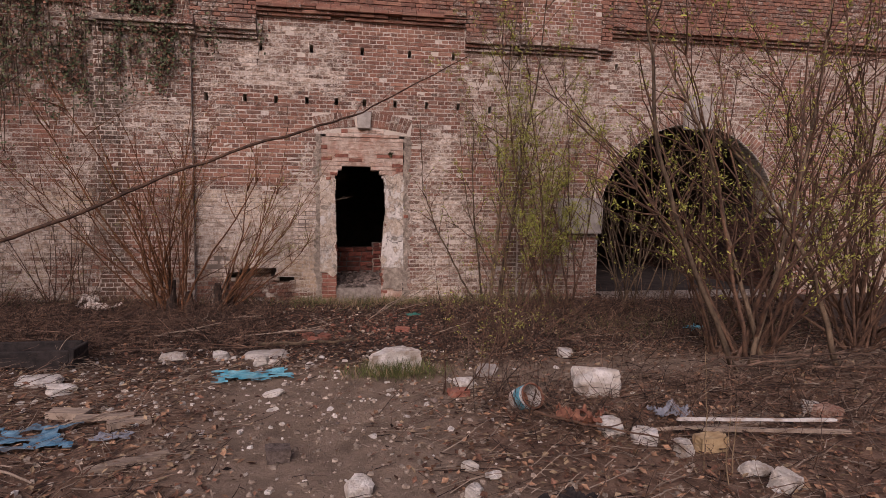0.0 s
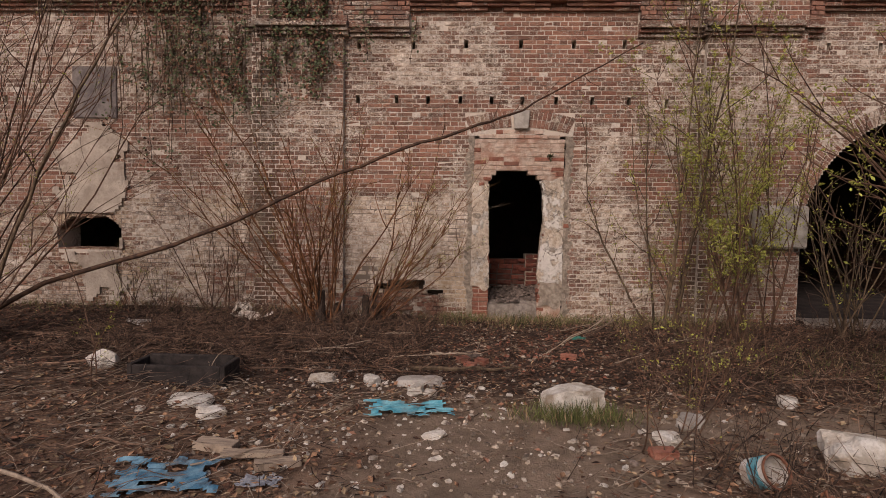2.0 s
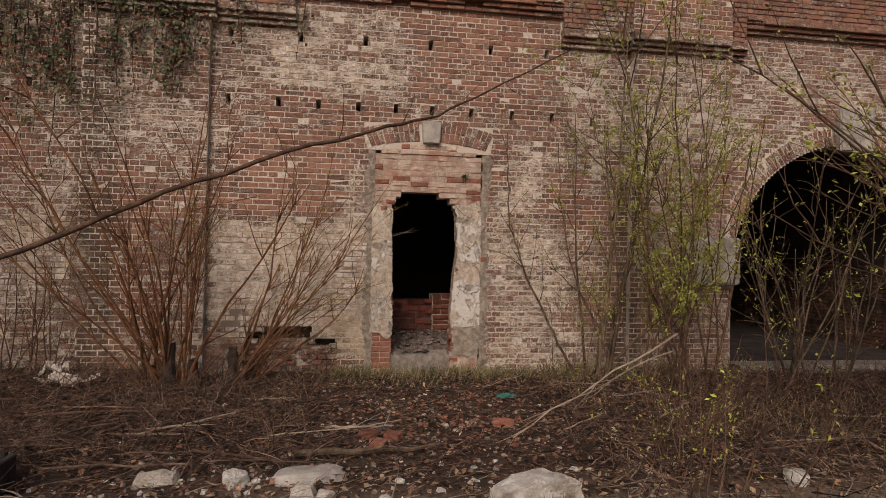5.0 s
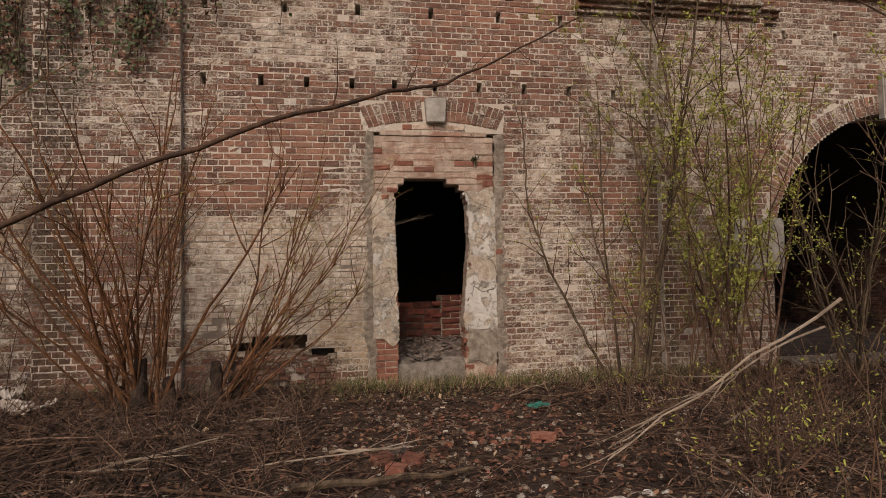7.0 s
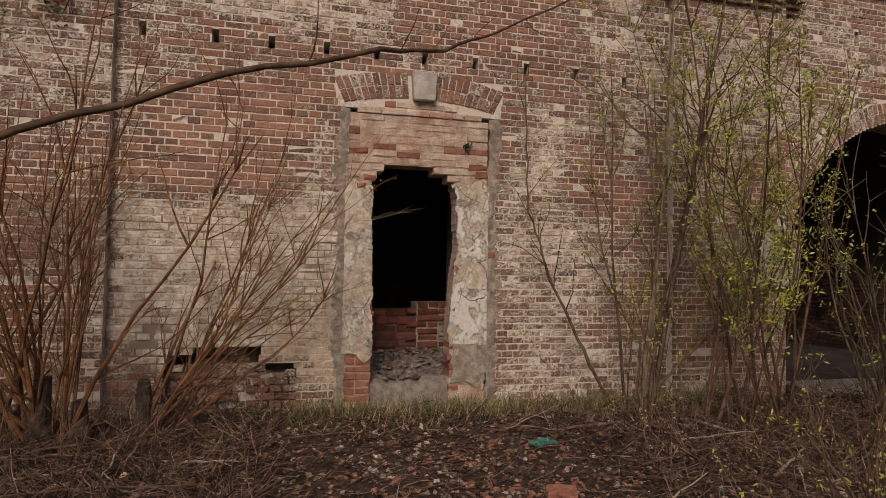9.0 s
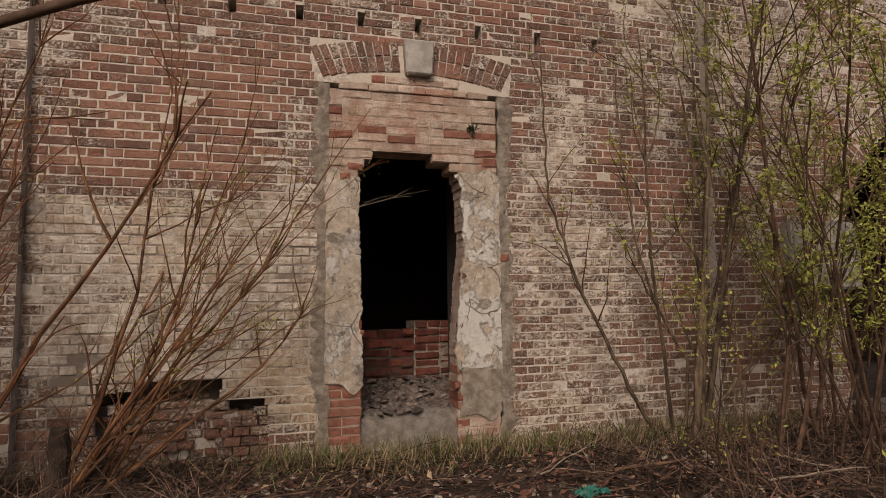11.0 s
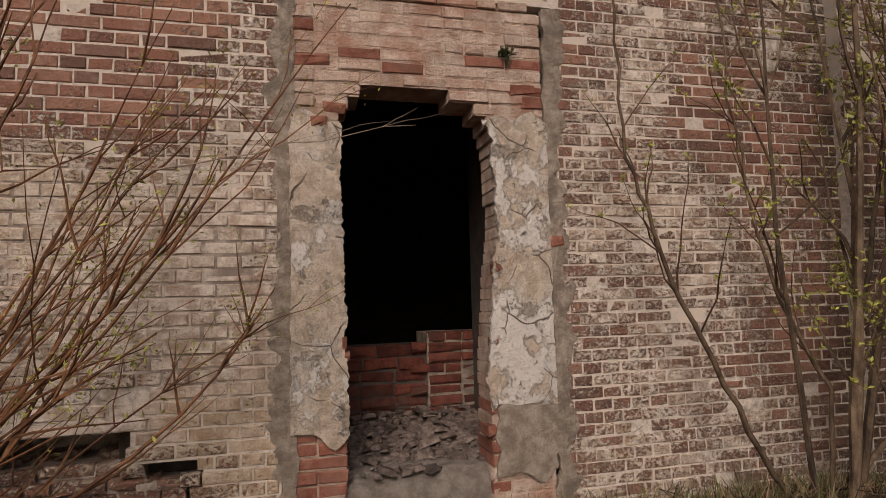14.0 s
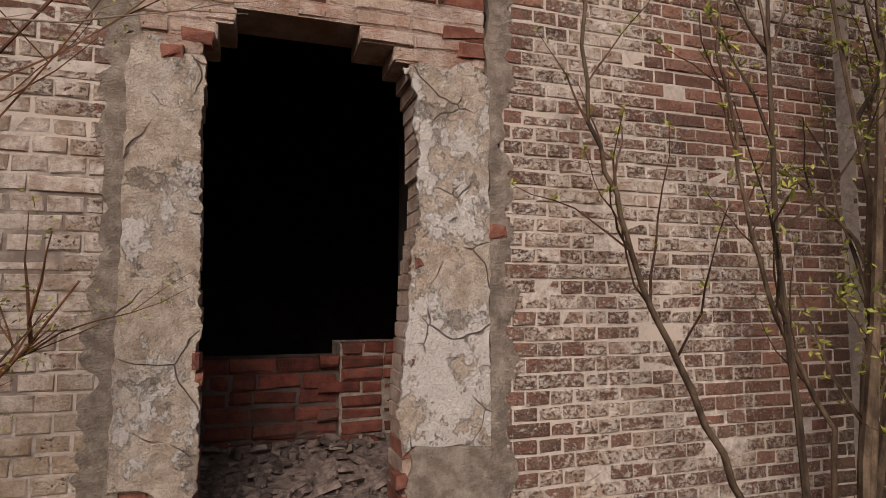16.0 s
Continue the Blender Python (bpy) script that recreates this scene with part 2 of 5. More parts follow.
STONE = plain("grey_stone", (0.27, 0.245, 0.21), (0.45, 0.41, 0.35), 5, 0.9, 0.6, 0.01, dirt=(0.17, 0.15, 0.13))
LIMESTONE = plain("pale_limestone", (0.60, 0.53, 0.43), (0.86, 0.82, 0.74), 7, 0.9, 1.0, 0.03, dirt=(0.34, 0.25, 0.17), vary=0.15)
CONCRETE = plain("rough_concrete", (0.36, 0.33, 0.29), (0.47, 0.43, 0.37), 6, 0.9, 0.6, 0.01, dirt=(0.2, 0.17, 0.14))
RUBBLE = plain("brick_rubble", (0.075, 0.055, 0.045), (0.21, 0.165, 0.135), 20, 0.95, 0.6, 0.01, vary=0.45)
GRAVEL = plain("mixed_gravel", (0.17, 0.125, 0.09), (0.42, 0.35, 0.27), 14, 0.95, 0.6, 0.008, vary=0.5)
DEADLEAF = plain("dead_leaves", (0.03, 0.015, 0.010), (0.23, 0.115, 0.07), 12, 0.85, 0.3, 0.003, vary=0.8)
TWIG = plain("dry_twigs", (0.02, 0.012, 0.009), (0.19, 0.12, 0.08), 7, 0.85, 0.5, 0.003, (1, 1, 1), vary=0.85)
RUSTBARK = plain("reddish_bark", (0.075, 0.035, 0.018), (0.23, 0.105, 0.045), 10, 0.75, 0.4, 0.003, vary=0.3)
GREYBARK = plain("grey_bark", (0.055, 0.038, 0.025), (0.185, 0.13, 0.08), 14, 0.9, 0.9, 0.006, (1, 1, 0.4), vary=0.3)
PALEBARK = plain("pale_dead_wood", (0.19, 0.14, 0.10), (0.36, 0.285, 0.21), 10, 0.85, 0.5, 0.004, vary=0.2)
BROWNBARK = plain("brown_bark", (0.055, 0.032, 0.022), (0.155, 0.088, 0.052), 10, 0.8, 0.5, 0.003, vary=0.3)
STUMP = plain("dark_stump", (0.03, 0.022, 0.017), (0.09, 0.06, 0.042), 14, 0.9, 0.8, 0.015)
NEARBLACK = plain("near_black", (0.018, 0.015, 0.014), (0.05, 0.04, 0.035), 10, 0.9, 0.6, 0.01)
LEAF = plain("spring_leaves", (0.21, 0.23, 0.045), (0.38, 0.37, 0.075), 12, 0.6, 0.1, 0.002, vary=0.4)
IVY = plain("ivy_leaves", (0.055, 0.075, 0.03), (0.11, 0.12, 0.055), 8, 0.5, 0.1, 0.002, vary=0.4)
GRASS = plain("grass_blades", (0.07, 0.085, 0.028), (0.16, 0.165, 0.055), 8, 0.7, 0.1, 0.002, vary=0.5)
STRAW = plain("dry_grass", (0.20, 0.135, 0.075), (0.38, 0.28, 0.165), 8, 0.8, 0.1, 0.002, vary=0.4)
WOOD = plain("weathered_board", (0.20, 0.15, 0.11), (0.38, 0.30, 0.22), 6, 0.85, 0.5, 0.004, (1, 8, 1), dirt=(0.2, 0.15, 0.11), vary=0.2)
YELLOWWOOD = plain("yellowed_block", (0.33, 0.22, 0.11), (0.50, 0.37, 0.20), 8, 0.85, 0.5, 0.005, dirt=(0.25, 0.18, 0.12))
CYAN = plain("cyan_cloth", (0.04, 0.26, 0.34), (0.20, 0.48, 0.54), 9, 0.7, 0.6, 0.008, dirt=(0.16, 0.17, 0.155))
BLUE = plain("blue_sheet", (0.05, 0.16, 0.25), (0.20, 0.36, 0.45), 9, 0.55, 0.6, 0.008, dirt=(0.12, 0.095, 0.08))
GREEN = plain("green_plastic", (0.02, 0.11, 0.085), (0.04, 0.19, 0.145), 14, 0.5, 0.3, 0.004)
WHITE = plain("white_tin", (0.50, 0.48, 0.43), (0.70, 0.68, 0.63), 9, 0.5, 0.3, 0.004, dirt=(0.30, 0.21, 0.145))
RUST = plain("rusty_tin", (0.14, 0.055, 0.035), (0.26, 0.12, 0.07), 16, 0.8, 0.6, 0.004)
BAG = plain("grey_bag", (0.16, 0.17, 0.19), (0.27, 0.28, 0.30), 10, 0.45, 0.5, 0.006)
CARD = plain("pale_sheet", (0.52, 0.45, 0.37), (0.66, 0.60, 0.52), 7, 0.85, 0.5, 0.006, dirt=(0.3, 0.22, 0.16))


def ground_material():
    n = Nodes("trodden_earth", 0.95)
    big, mid, fine = n.noise(0.5, 5), n.noise(4, 6, 0.7, None, 2.0), n.noise(45, 5, 0.75, None, 4.0)
    soil = n.mix(n.step(mid, 0.35, 0.65), (0.042, 0.027, 0.019), (0.09, 0.058, 0.04))
    bare = n.mix(n.step(mid, 0.3, 0.7), (0.16, 0.115, 0.078), (0.30, 0.22, 0.155))
    x, y = n.axis(0), n.axis(1)
    wob = n.math("MULTIPLY", n.math("SUBTRACT", n.noise(0.9, 5, 0.65, None, 6.0), 0.5), 2.2)
    off = n.math("ABSOLUTE", n.math("ADD", n.math("ADD", x, 0.15), wob))
    path = n.math("SUBTRACT", 1.0, n.step(off, 0.7, 1.7))
    path = n.math("MULTIPLY", path, n.math("SUBTRACT", 1.0, n.step(n.math("ADD", y, wob), -5.2, -3.4)))
    spur = n.math("SUBTRACT", 1.0, n.step(n.math("ABSOLUTE", n.math("ADD", n.math("ADD", y, 4.75), n.math("MULTIPLY", wob, 0.5))), 0.25, 0.8))
    spur = n.math("MULTIPLY", spur, n.step(x, 0.6, 1.2))
    tan = n.mix(n.step(mid, 0.35, 0.65), (0.11, 0.066, 0.042), (0.24, 0.15, 0.098))
    soil = n.mix(n.step(n.math("ADD", y, wob), -3.4, -5.0), soil, tan)
    c = n.mix(n.math("MAXIMUM", path, spur), soil, bare)
    c = n.mix(n.math("MULTIPLY", n.step(fine, 0.5, 0.72), 0.55), c, (0.04, 0.027, 0.02))
    c = n.mix(n.math("MULTIPLY", n.step(n.noise(110, 3, 0.6, None, 8.0), 0.64, 0.72), 0.7), c, (0.42, 0.36, 0.29))
    n.bump(n.math("ADD", mid, fine), 0.8, 0.03)
    return n.done(c)


EARTH = ground_material()


# ---- mesh helpers ----
def link_mesh(name, verts, faces, material, parent=None, label="", smooth=False):
    me = bpy.data.meshes.new(name)
    me.from_pydata(verts, [], faces)
    me.materials.append(material)
    if smooth:
        me.shade_smooth()
    ob = new(name, me)
    if parent is not None:
        ob.parent = parent
    if label:
        ob["label"] = label
    return ob


def part(name, bm, material, parent, label=""):
    me = bpy.data.meshes.new(name)
    bm.to_mesh(me)
    bm.free()
    me.materials.append(material)
    ob = new(name, me)
    ob.parent = parent
    if label:
        ob["label"] = label
    return ob


def empty(name, m, label, category, group="", kind=""):
    ob = new(name)
    ob.matrix_world = m
    return tagged(ob, label, category, group, kind)


class Soup:
    """Vertices and faces gathered for one mesh."""
    def __init__(self):
        self.v, self.f = [], []

    def box(self, x0, x1, y0, y1, z0, z1):
        k = len(self.v)
        self.v += [(x0, y0, z0), (x1, y0, z0), (x1, y1, z0), (x0, y1, z0), (x0, y0, z1), (x1, y0, z1), (x1, y1, z1), (x0, y1, z1)]
        self.f += [(k, k + 1, k + 5, k + 4), (k + 1, k + 2, k + 6, k + 5), (k + 2, k + 3, k + 7, k + 6), (k + 3, k, k + 4, k + 7),
                   (k + 4, k + 5, k + 6, k + 7), (k + 3, k + 2, k + 1, k)]

    def piece(self, x0, x1, z0, z1, yf, yb, rng, jit=0.0025, c=0.005, m=None):
        """A brick seen from the front, with chipped, uneven edges."""
        k = len(self.v)
        j = lambda s=1.0: rng.uniform(-jit, jit) * s
        q = [(x0, z0), (x1, z0), (x1, z1), (x0, z1)]
        mx, mz = (x0 + x1) / 2, (z0 + z1) / 2
        for x, z in q:
            self.v.append((x, yb, z))
        for x, z in q:
            self.v.append((x + j(), yf + c, z + j()))
        for x, z in q:
            sx, sz = (c if x < mx else -c), (c if z < mz else -c)
            self.v.append((x + sx * (1 + j(200)), yf + j(), z + sz * (1 + j(200))))
        if m is not None:
            self.v[k:] = [tuple(m @ Vector(p)) for p in self.v[k:]]
        for i in range(4):
            n = (i + 1) % 4
            self.f += [(k + i, k + n, k + 4 + n, k + 4 + i), (k + 4 + i, k + 4 + n, k + 8 + n, k + 8 + i)]
        self.f.append((k + 8, k + 9, k + 10, k + 11))

    def tube(self, pts, radii, sides=5):
        k = len(self.v)
        up = Vector((0.3, 0.2, 0.93)).normalized()
        n = len(pts)
        for i, (p, r) in enumerate(zip(pts, radii)):
            d = (pts[min(i + 1, n - 1)] - pts[max(i - 1, 0)])
            d = d.normalized() if d.length > 1e-6 else Vector((0, 0, 1))
            a = d.cross(up)
            if a.length < 0.05:
                a = d.cross(Vector((1, 0, 0)))
            a.normalize()
            b = d.cross(a)
            for s in range(sides):
                t = 2 * math.pi * s / sides
                self.v.append(tuple(p + (a * math.cos(t) + b * math.sin(t)) * r))
        for i in range(n - 1):
            for s in range(sides):
                s2 = (s + 1) % sides
                self.f.append((k + i * sides + s, k + i * sides + s2, k + (i + 1) * sides + s2, k + (i + 1) * sides + s))
        self.f.append(tuple(k + s for s in range(sides))[::-1])
        self.f.append(tuple(k + (n - 1) * sides + s for s in range(sides)))

    def leaf(self, p, d, up, length, width):
        """One folded leaf."""
        k = len(self.v)
        s = d.cross(up)
        s = s.normalized() if s.length > 1e-4 else Vector((1, 0, 0))
        u = s.cross(d)
        m = p + d * (length * 0.5)
        self.v += [tuple(p), tuple(m + s * width * 0.5 + u * width * 0.15), tuple(p + d * length), tuple(m - s * width * 0.5 + u * width * 0.15)]
        self.f += [(k, k + 1, k + 2), (k, k + 2, k + 3)]

    def lump(self, c, s, rng, rot=None):
        """A small broken stone: a jittered box with cut corners."""
        k = len(self.v)
        m = rot if rot is not None else Euler((rng.uniform(-0.4, 0.4), rng.uniform(-0.4, 0.4), rng.uniform(0, 6.3))).to_matrix()
        for z in (-1, 1):
            for i in range(5):
                a = 2 * math.pi * (i + rng.uniform(-0.3, 0.3)) / 5
                r = rng.uniform(0.7, 1.1) * (0.75 if z > 0 else 1)
                self.v.append(tuple(Vector(c) + m @ Vector((math.cos(a) * r * s[0], math.sin(a) * r * s[1], z * s[2] * rng.uniform(0.7, 1)))))
        for i in range(5):
            n = (i + 1) % 5
            self.f.append((k + i, k + n, k + 5 + n, k + 5 + i))
        self.f += [tuple(k + 4 - i for i in range(5)), tuple(k + 5 + i for i in range(5))]

    def put(self, name, material, parent=None, label="", smooth=False):
        return link_mesh(name, self.v, self.f, material, parent, label, smooth)


def bend(rng, p, d, length, n, wander=0.12, rise=0.0):
    """A crooked line from p along d; rise turns it up (or down) on the way."""
    pts, d = [Vector(p)], Vector(d).normalized()
    for _ in range(n):
        d = (d + Vector((rng.gauss(0, wander), rng.gauss(0, wander), rng.gauss(0, wander) + rise))).normalized()
        pts.append(pts[-1] + d * (length / n))
    return pts


def taper(r0, r1, n):
    return [r0 + (r1 - r0) * i / (n - 1) for i in range(n)]


def ground_z(x, y):
    h = 0.05 * noise.noise((x * 0.45, y * 0.45, 1.0)) + 0.025 * noise.noise((x * 1.7, y * 1.7, 4.0))
    h += 0.05 * max(0.0, min(1.0, (y + 3) / 3))
    h += 0.10 * max(0.0, min(1.0, (-x - 2.6) / 2)) * max(0.0, min(1.0, (y + 7) / 2))
    h += 0.10 * max(0.0, min(1.0, (x - 3.0) / 2)) * max(0.0, min(1.0, 1 - abs(y + 5) / 2.5))
    return h * max(0.0, min(1.0, (18 - abs(x)) / 6)) - 0.02


# ---- the ground ----
xs = sorted({round(v, 3) for v in [-400, -150, -60, -30, -20, *np.arange(-14, 15, 0.16), 20, 30, 60, 150, 400]})
ys = sorted({round(v, 3) for v in [-400, -150, -60, -30, -20, *np.arange(-14, 0.3, 0.16), 0.3, 0.7]})
gv = [(float(x), float(y), ground_z(x, y) if y < 0.4 else -0.05) for y in ys for x in xs]
w = len(xs)
gf = [(j * w + i, j * w + i + 1, (j + 1) * w + i + 1, (j + 1) * w + i) for j in range(len(ys) - 1) for i in range(w - 1)]
tagged(link_mesh("ground", gv, gf, EARTH, smooth=True), "trodden brown earth with a bare path and scattered leaf litter", "ground", kind="structure")

# ---- the brick wall ----
COURSE, JOINT, TOP = 0.073, 0.0105, 7.3
NICHE = (-0.37, 1.27)
DOOR_TOP = 3.05
LOWHOLE = (-7.37, -6.26, 1.08, 1.68)
ARCH_X, ARCH_Z, ARCH_R = 7.0, 1.5, 1.98
PIL = ((-3.95, -2.44), (3.37, 4.92))
PROUD = 0.10
SLOTS = [(-3.09, 3.71), (-2.22, 3.64), (-1.58, 3.64), (-1.06, 3.63), (-0.53, 3.63), (-0.02, 3.63), (0.48, 3.63), (1.03, 3.63), (1.61, 3.63),
         (2.2, 3.63), (2.8, 3.6), (-2.2, 4.52), (-1.31, 4.52), (-0.45, 4.53), (0.44, 4.53), (1.29, 4.53), (2.1, 4.53), (5.3, 4.5), (6.1, 4.5), (7.9, 4.5), (-4.6, 3.7), (-5.3, 4.4), (-8.2, 3.6)]


def cut(rects, h):
    out = []
    for x0, x1, z0, z1 in rects:
        a0, a1, b0, b1 = max(x0, h[0]), min(x1, h[1]), max(z0, h[2]), min(z1, h[3])
        if a0 >= a1 or b0 >= b1:
            out.append((x0, x1, z0, z1))
            continue
        out += [r for r in ((x0, a0, z0, z1), (a1, x1, z0, z1), (a0, a1, z0, b0), (a0, a1, b1, z1)) if r[1] - r[0] > 1e-4 and r[3] - r[2] > 1e-4]
    return out


slot_rects = [(x - 0.032, x + 0.032, z - 0.068, z + 0.068) for x, z in SLOTS]
arch_box = (ARCH_X - ARCH_R, ARCH_X + ARCH_R, -0.5, ARCH_Z + ARCH_R)
NOTCH = [(-1.99, -1.08, -0.12, 0.665), (-1.08, -0.74, -0.12, 0.50)]
rects = [(-40, 40, -0.5, TOP)]
for h in [(-0.36, 1.26, -0.5, 3.06), LOWHOLE, arch_box, *slot_rects, *NOTCH]:
    rects = cut(rects, h)
back = Soup()
for x0, x1, z0, z1 in rects:
    back.box(x0, x1, 0.006, 0.6, z0, z1)
for x0, x1, z0, z1 in slot_rects + NOTCH:
    back.box(x0, x1, 0.57, 0.6, z0, z1)
# the broken hollow: its inner leaf of masonry stands back from the front, open above
back.box(-1.99, -1.08, 0.18, 0.57, -0.12, 0.47)
back.box(-1.08, -0.74, 0.14, 0.57, -0.12, 0.38)
STEPS = 96
for i in range(STEPS):
    a0, a1 = math.pi * i / STEPS, math.pi * (i + 1) / STEPS
    x0, x1 = ARCH_X - ARCH_R * math.cos(a0), ARCH_X - ARCH_R * math.cos(a1)
    back.box(x0, x1, 0.006, 0.6, ARCH_Z + ARCH_R * min(math.sin(a0), math.sin(a1)), ARCH_Z + ARCH_R)
for a, b in PIL:
    back.box(a, b, -PROUD + 0.006, 0.006, -0.3, TOP)
wall = tagged(back.put("wall_north", MORTAR), "tall weathered brick fort wall with worn limewash", "wall", kind="structure")


def upper_z(x):
    """The height above which the wall stands proud over its cornice."""
    return 5.17 if (-1.36 < x < 2.3 or x > 5.15 or x < -4.1) else 4.76


def face_y(x, z):
    if any(a < x < b for a, b in PIL) or z > upper_z(x):
        return -PROUD
    return 0.0


def arch_half(z):
    return ARCH_R if z < ARCH_Z else (math.sqrt(ARCH_R ** 2 - (z - ARCH_Z) ** 2) if z < ARCH_Z + ARCH_R else 0.0)


RING = 0.25


def blocked(x0, x1, z0, z1):
    """The spans of a course that openings take."""
    out = []
    if z0 < 3.03:
        out.append((NICHE[0] - 0.005, NICHE[1] + 0.005))
    elif z0 < 3.41:
        half = 0.89 - 0.25 * max(0, (3.2 - z0)) 
        out.append((0.45 - half, 0.45 + half))
    if z1 > LOWHOLE[2] and z0 < LOWHOLE[3]:
        out.append(LOWHOLE[:2])
    r2 = ARCH_R + RING
    if z0 < ARCH_Z:
        out.append((ARCH_X - ARCH_R - 0.005, ARCH_X + ARCH_R + 0.005))
    elif z0 < ARCH_Z + r2:
        h = math.sqrt(max(0, r2 ** 2 - (z0 - ARCH_Z) ** 2)) + 0.01
        out.append((ARCH_X - h, ARCH_X + h))
    for a, b, c, d in slot_rects:
        if z1 > c + 0.02 and z0 < d - 0.02:
            out.append((a, b))
    # bricks broken away beside the doorway
    if 0.06 < z0 < 0.64:
        e, f = (0.11 * noise.noise((z0 * 31, k, 1.0)) for k in (3.0, 8.0))
        right = -1.10 if z0 > 0.45 else (-0.80 if z0 > 0.33 else -0.98 - 0.5 * max(0.0, 0.33 - z0))
        left = -1.72 if z0 > 0.57 else -1.92
        out.append((left + e, right + f))
    for a, b in PIL:
        out += [(a - 0.001, a + 0.001), (b - 0.001, b + 0.001)]
    for e in (-1.36, 2.3, 5.15, -4.1):
        if z1 > 4.7:
            out.append((e - 0.004, e + 0.004))
    return sorted(out)


bricks, near = Soup(), []
rng = random.Random(5)
row = 0
z = -0.219
while z < 6.3:
    z0, z1 = z + JOINT / 2, z + COURSE - JOINT / 2
    spans = blocked(-12, 13, z0, z1)
    cursor = -12 + (0.0625 if row % 2 else (0.125 if row % 4 == 2 else 0.0))
    while cursor < 13:
        long = rng.random() < (0.55 if row % 2 == 0 else 0.12)
        length = 0.25 if long else 0.125
        x0, x1 = cursor + JOINT / 2 + rng.uniform(-0.003, 0.003), cursor + length - JOINT / 2 + rng.uniform(-0.003, 0.003)
        cursor += length
        pieces = [(x0, x1)]
        for a, b in spans:
            pieces = [p for q0, q1 in pieces for p in ((q0, min(q1, a)), (max(q0, b), q1)) if p[1] - p[0] > 0.02]
        for p0, p1 in pieces:
            y = face_y((p0 + p1) / 2, (z0 + z1) / 2) + rng.gauss(0, 0.0022)
            if rng.random() < 0.025:
                y += rng.uniform(0.004, 0.01)
            whole = p1 - p0 > length - 0.02
            mid = (p0 + p1) / 2
            if whole and len(near) < 300 and ((1.36 < mid < 2.4 and 0.35 < z0 < 2.3) or (-0.95 < mid < -0.45 and 0.9 < z0 < 2.2)):
                near.append((mid, y, (z0 + z1) / 2, long))
            else:
                dz = rng.uniform(-0.002, 0.002)
                bricks.piece(p0, p1, z0 + dz, z1 + dz, y, y + 0.05, rng)
    z += COURSE
    row += 1
# worn courses of the inner leaf in the hollow
for k in range(9):
    z0 = -0.10 + k * 0.073
    x = -1.97 + (0.06 if k % 2 else 0)
    while x < -0.78:
        e = x + rng.choice((0.125, 0.125, 0.25))
        top = 0.49 if x < -1.1 else 0.40
        if z0 < top - 0.03 and rng.random() > 0.07:
            y = (0.14 if x < -1.1 else 0.10) + rng.gauss(0, 0.02) - 0.05 * max(0, 0.2 - z0)
            bricks.piece(x + 0.006, min(e, -0.745) - 0.006, z0 + 0.004 + rng.uniform(-0.005, 0.005), min(z0 + 0.066, top) + rng.uniform(-0.006, 0.006), y, y + 0.1, rng, 0.009, 0.014)
        x = e
for _ in range(6):
    x = rng.uniform(-1.9, -1.2)
    y = rng.uniform(0.28, 0.42)
    bricks.piece(x, x + rng.uniform(0.08, 0.2), 0.46, 0.47 + rng.uniform(0.02, 0.06), y, y + 0.12, rng, 0.012, 0.012)
# the ring of bricks on edge round the arch
for i in range(84):
    a = math.pi * (i + 0.5) / 84
    m = Matrix.Translation((ARCH_X - (ARCH_R + RING / 2) * math.cos(a), 0, ARCH_Z + (ARCH_R + RING / 2) * math.sin(a))) @ Matrix.Rotation(a - math.pi / 2, 4, "Y")
    for k in (0, 1):
        bricks.piece(-0.034, 0.034, -0.125 + 0.127 * k, -0.002 + 0.127 * k, rng.gauss(0, 0.003), 0.05, rng, m=m)
# flat arch over the doorway
for i in range(24):
    u = (i - 11.5) / 11.5
    if abs(u) < 0.14:
        continue
    m = Matrix.Translation((0.45 + 0.82 * u, 0, 3.25 + 0.10 * (1 - u * u))) @ Matrix.Rotation(0.42 * u, 4, "Y")
    bricks.piece(-0.031, 0.031, -0.15, -0.02, rng.gauss(-0.004, 0.003), 0.05, rng, m=m)
    bricks.piece(-0.031, 0.031, -0.01, 0.12, rng.gauss(-0.004, 0.003), 0.05, rng, m=m)
tagged(bricks.put("bricks", BRICK, wall), kind="stuff")

# cornice of stepped courses
corn = Soup()
for x0, x1, zc in ((-12, -4.1, 5.17), (-4.1, -1.36, 4.76), (-1.36, 2.3, 5.17), (2.3, 5.15, 4.76), (5.15, 12, 5.17)):
    for k, out in enumerate((0.06, 0.11, 0.17, 0.13)):
        x = x0
        while x < x1 - 0.01:
            e = min(x + 0.25, x1)
            if rng.random() > 0.05:
                corn.piece(x + 0.003, e - 0.003, zc - 0.13 + k * 0.06 + 0.004, zc - 0.13 + k * 0.06 + 0.056, -out - (PROUD if any(a < (x + e) / 2 < b for a, b in PIL) else 0) + rng.gauss(0, 0.004), 0.02, rng)
            x = e
tagged(corn.put("cornice", BRICK), "stepped brick cornice with chipped edges", "cornice", kind="structure")

# the mass behind and above the front, and the closed rooms inside it
# unseen masonry added to keep daylight out; its dark colour deepens the shade
mass = Soup()
mass.box(-40, 40, 0.6, 12, 4.2, TOP)
mass.box(-40, -7.8, 0.6, 12, -0.5, 4.2)
mass.box(-5.9, -2.2, 0.6, 12, -0.5, 4.2)
mass.box(-7.8, -5.9, 3.5, 12, -0.5, 4.2)
mass.box(-7.8, -5.9, 0.6, 3.5, -0.5, 0.6)
mass.box(3.2, ARCH_X - ARCH_R - 0.02, 0.6, 12, -0.5, 4.2)
mass.box(ARCH_X + ARCH_R + 0.02, 40, 0.6, 12, -0.5, 4.2)
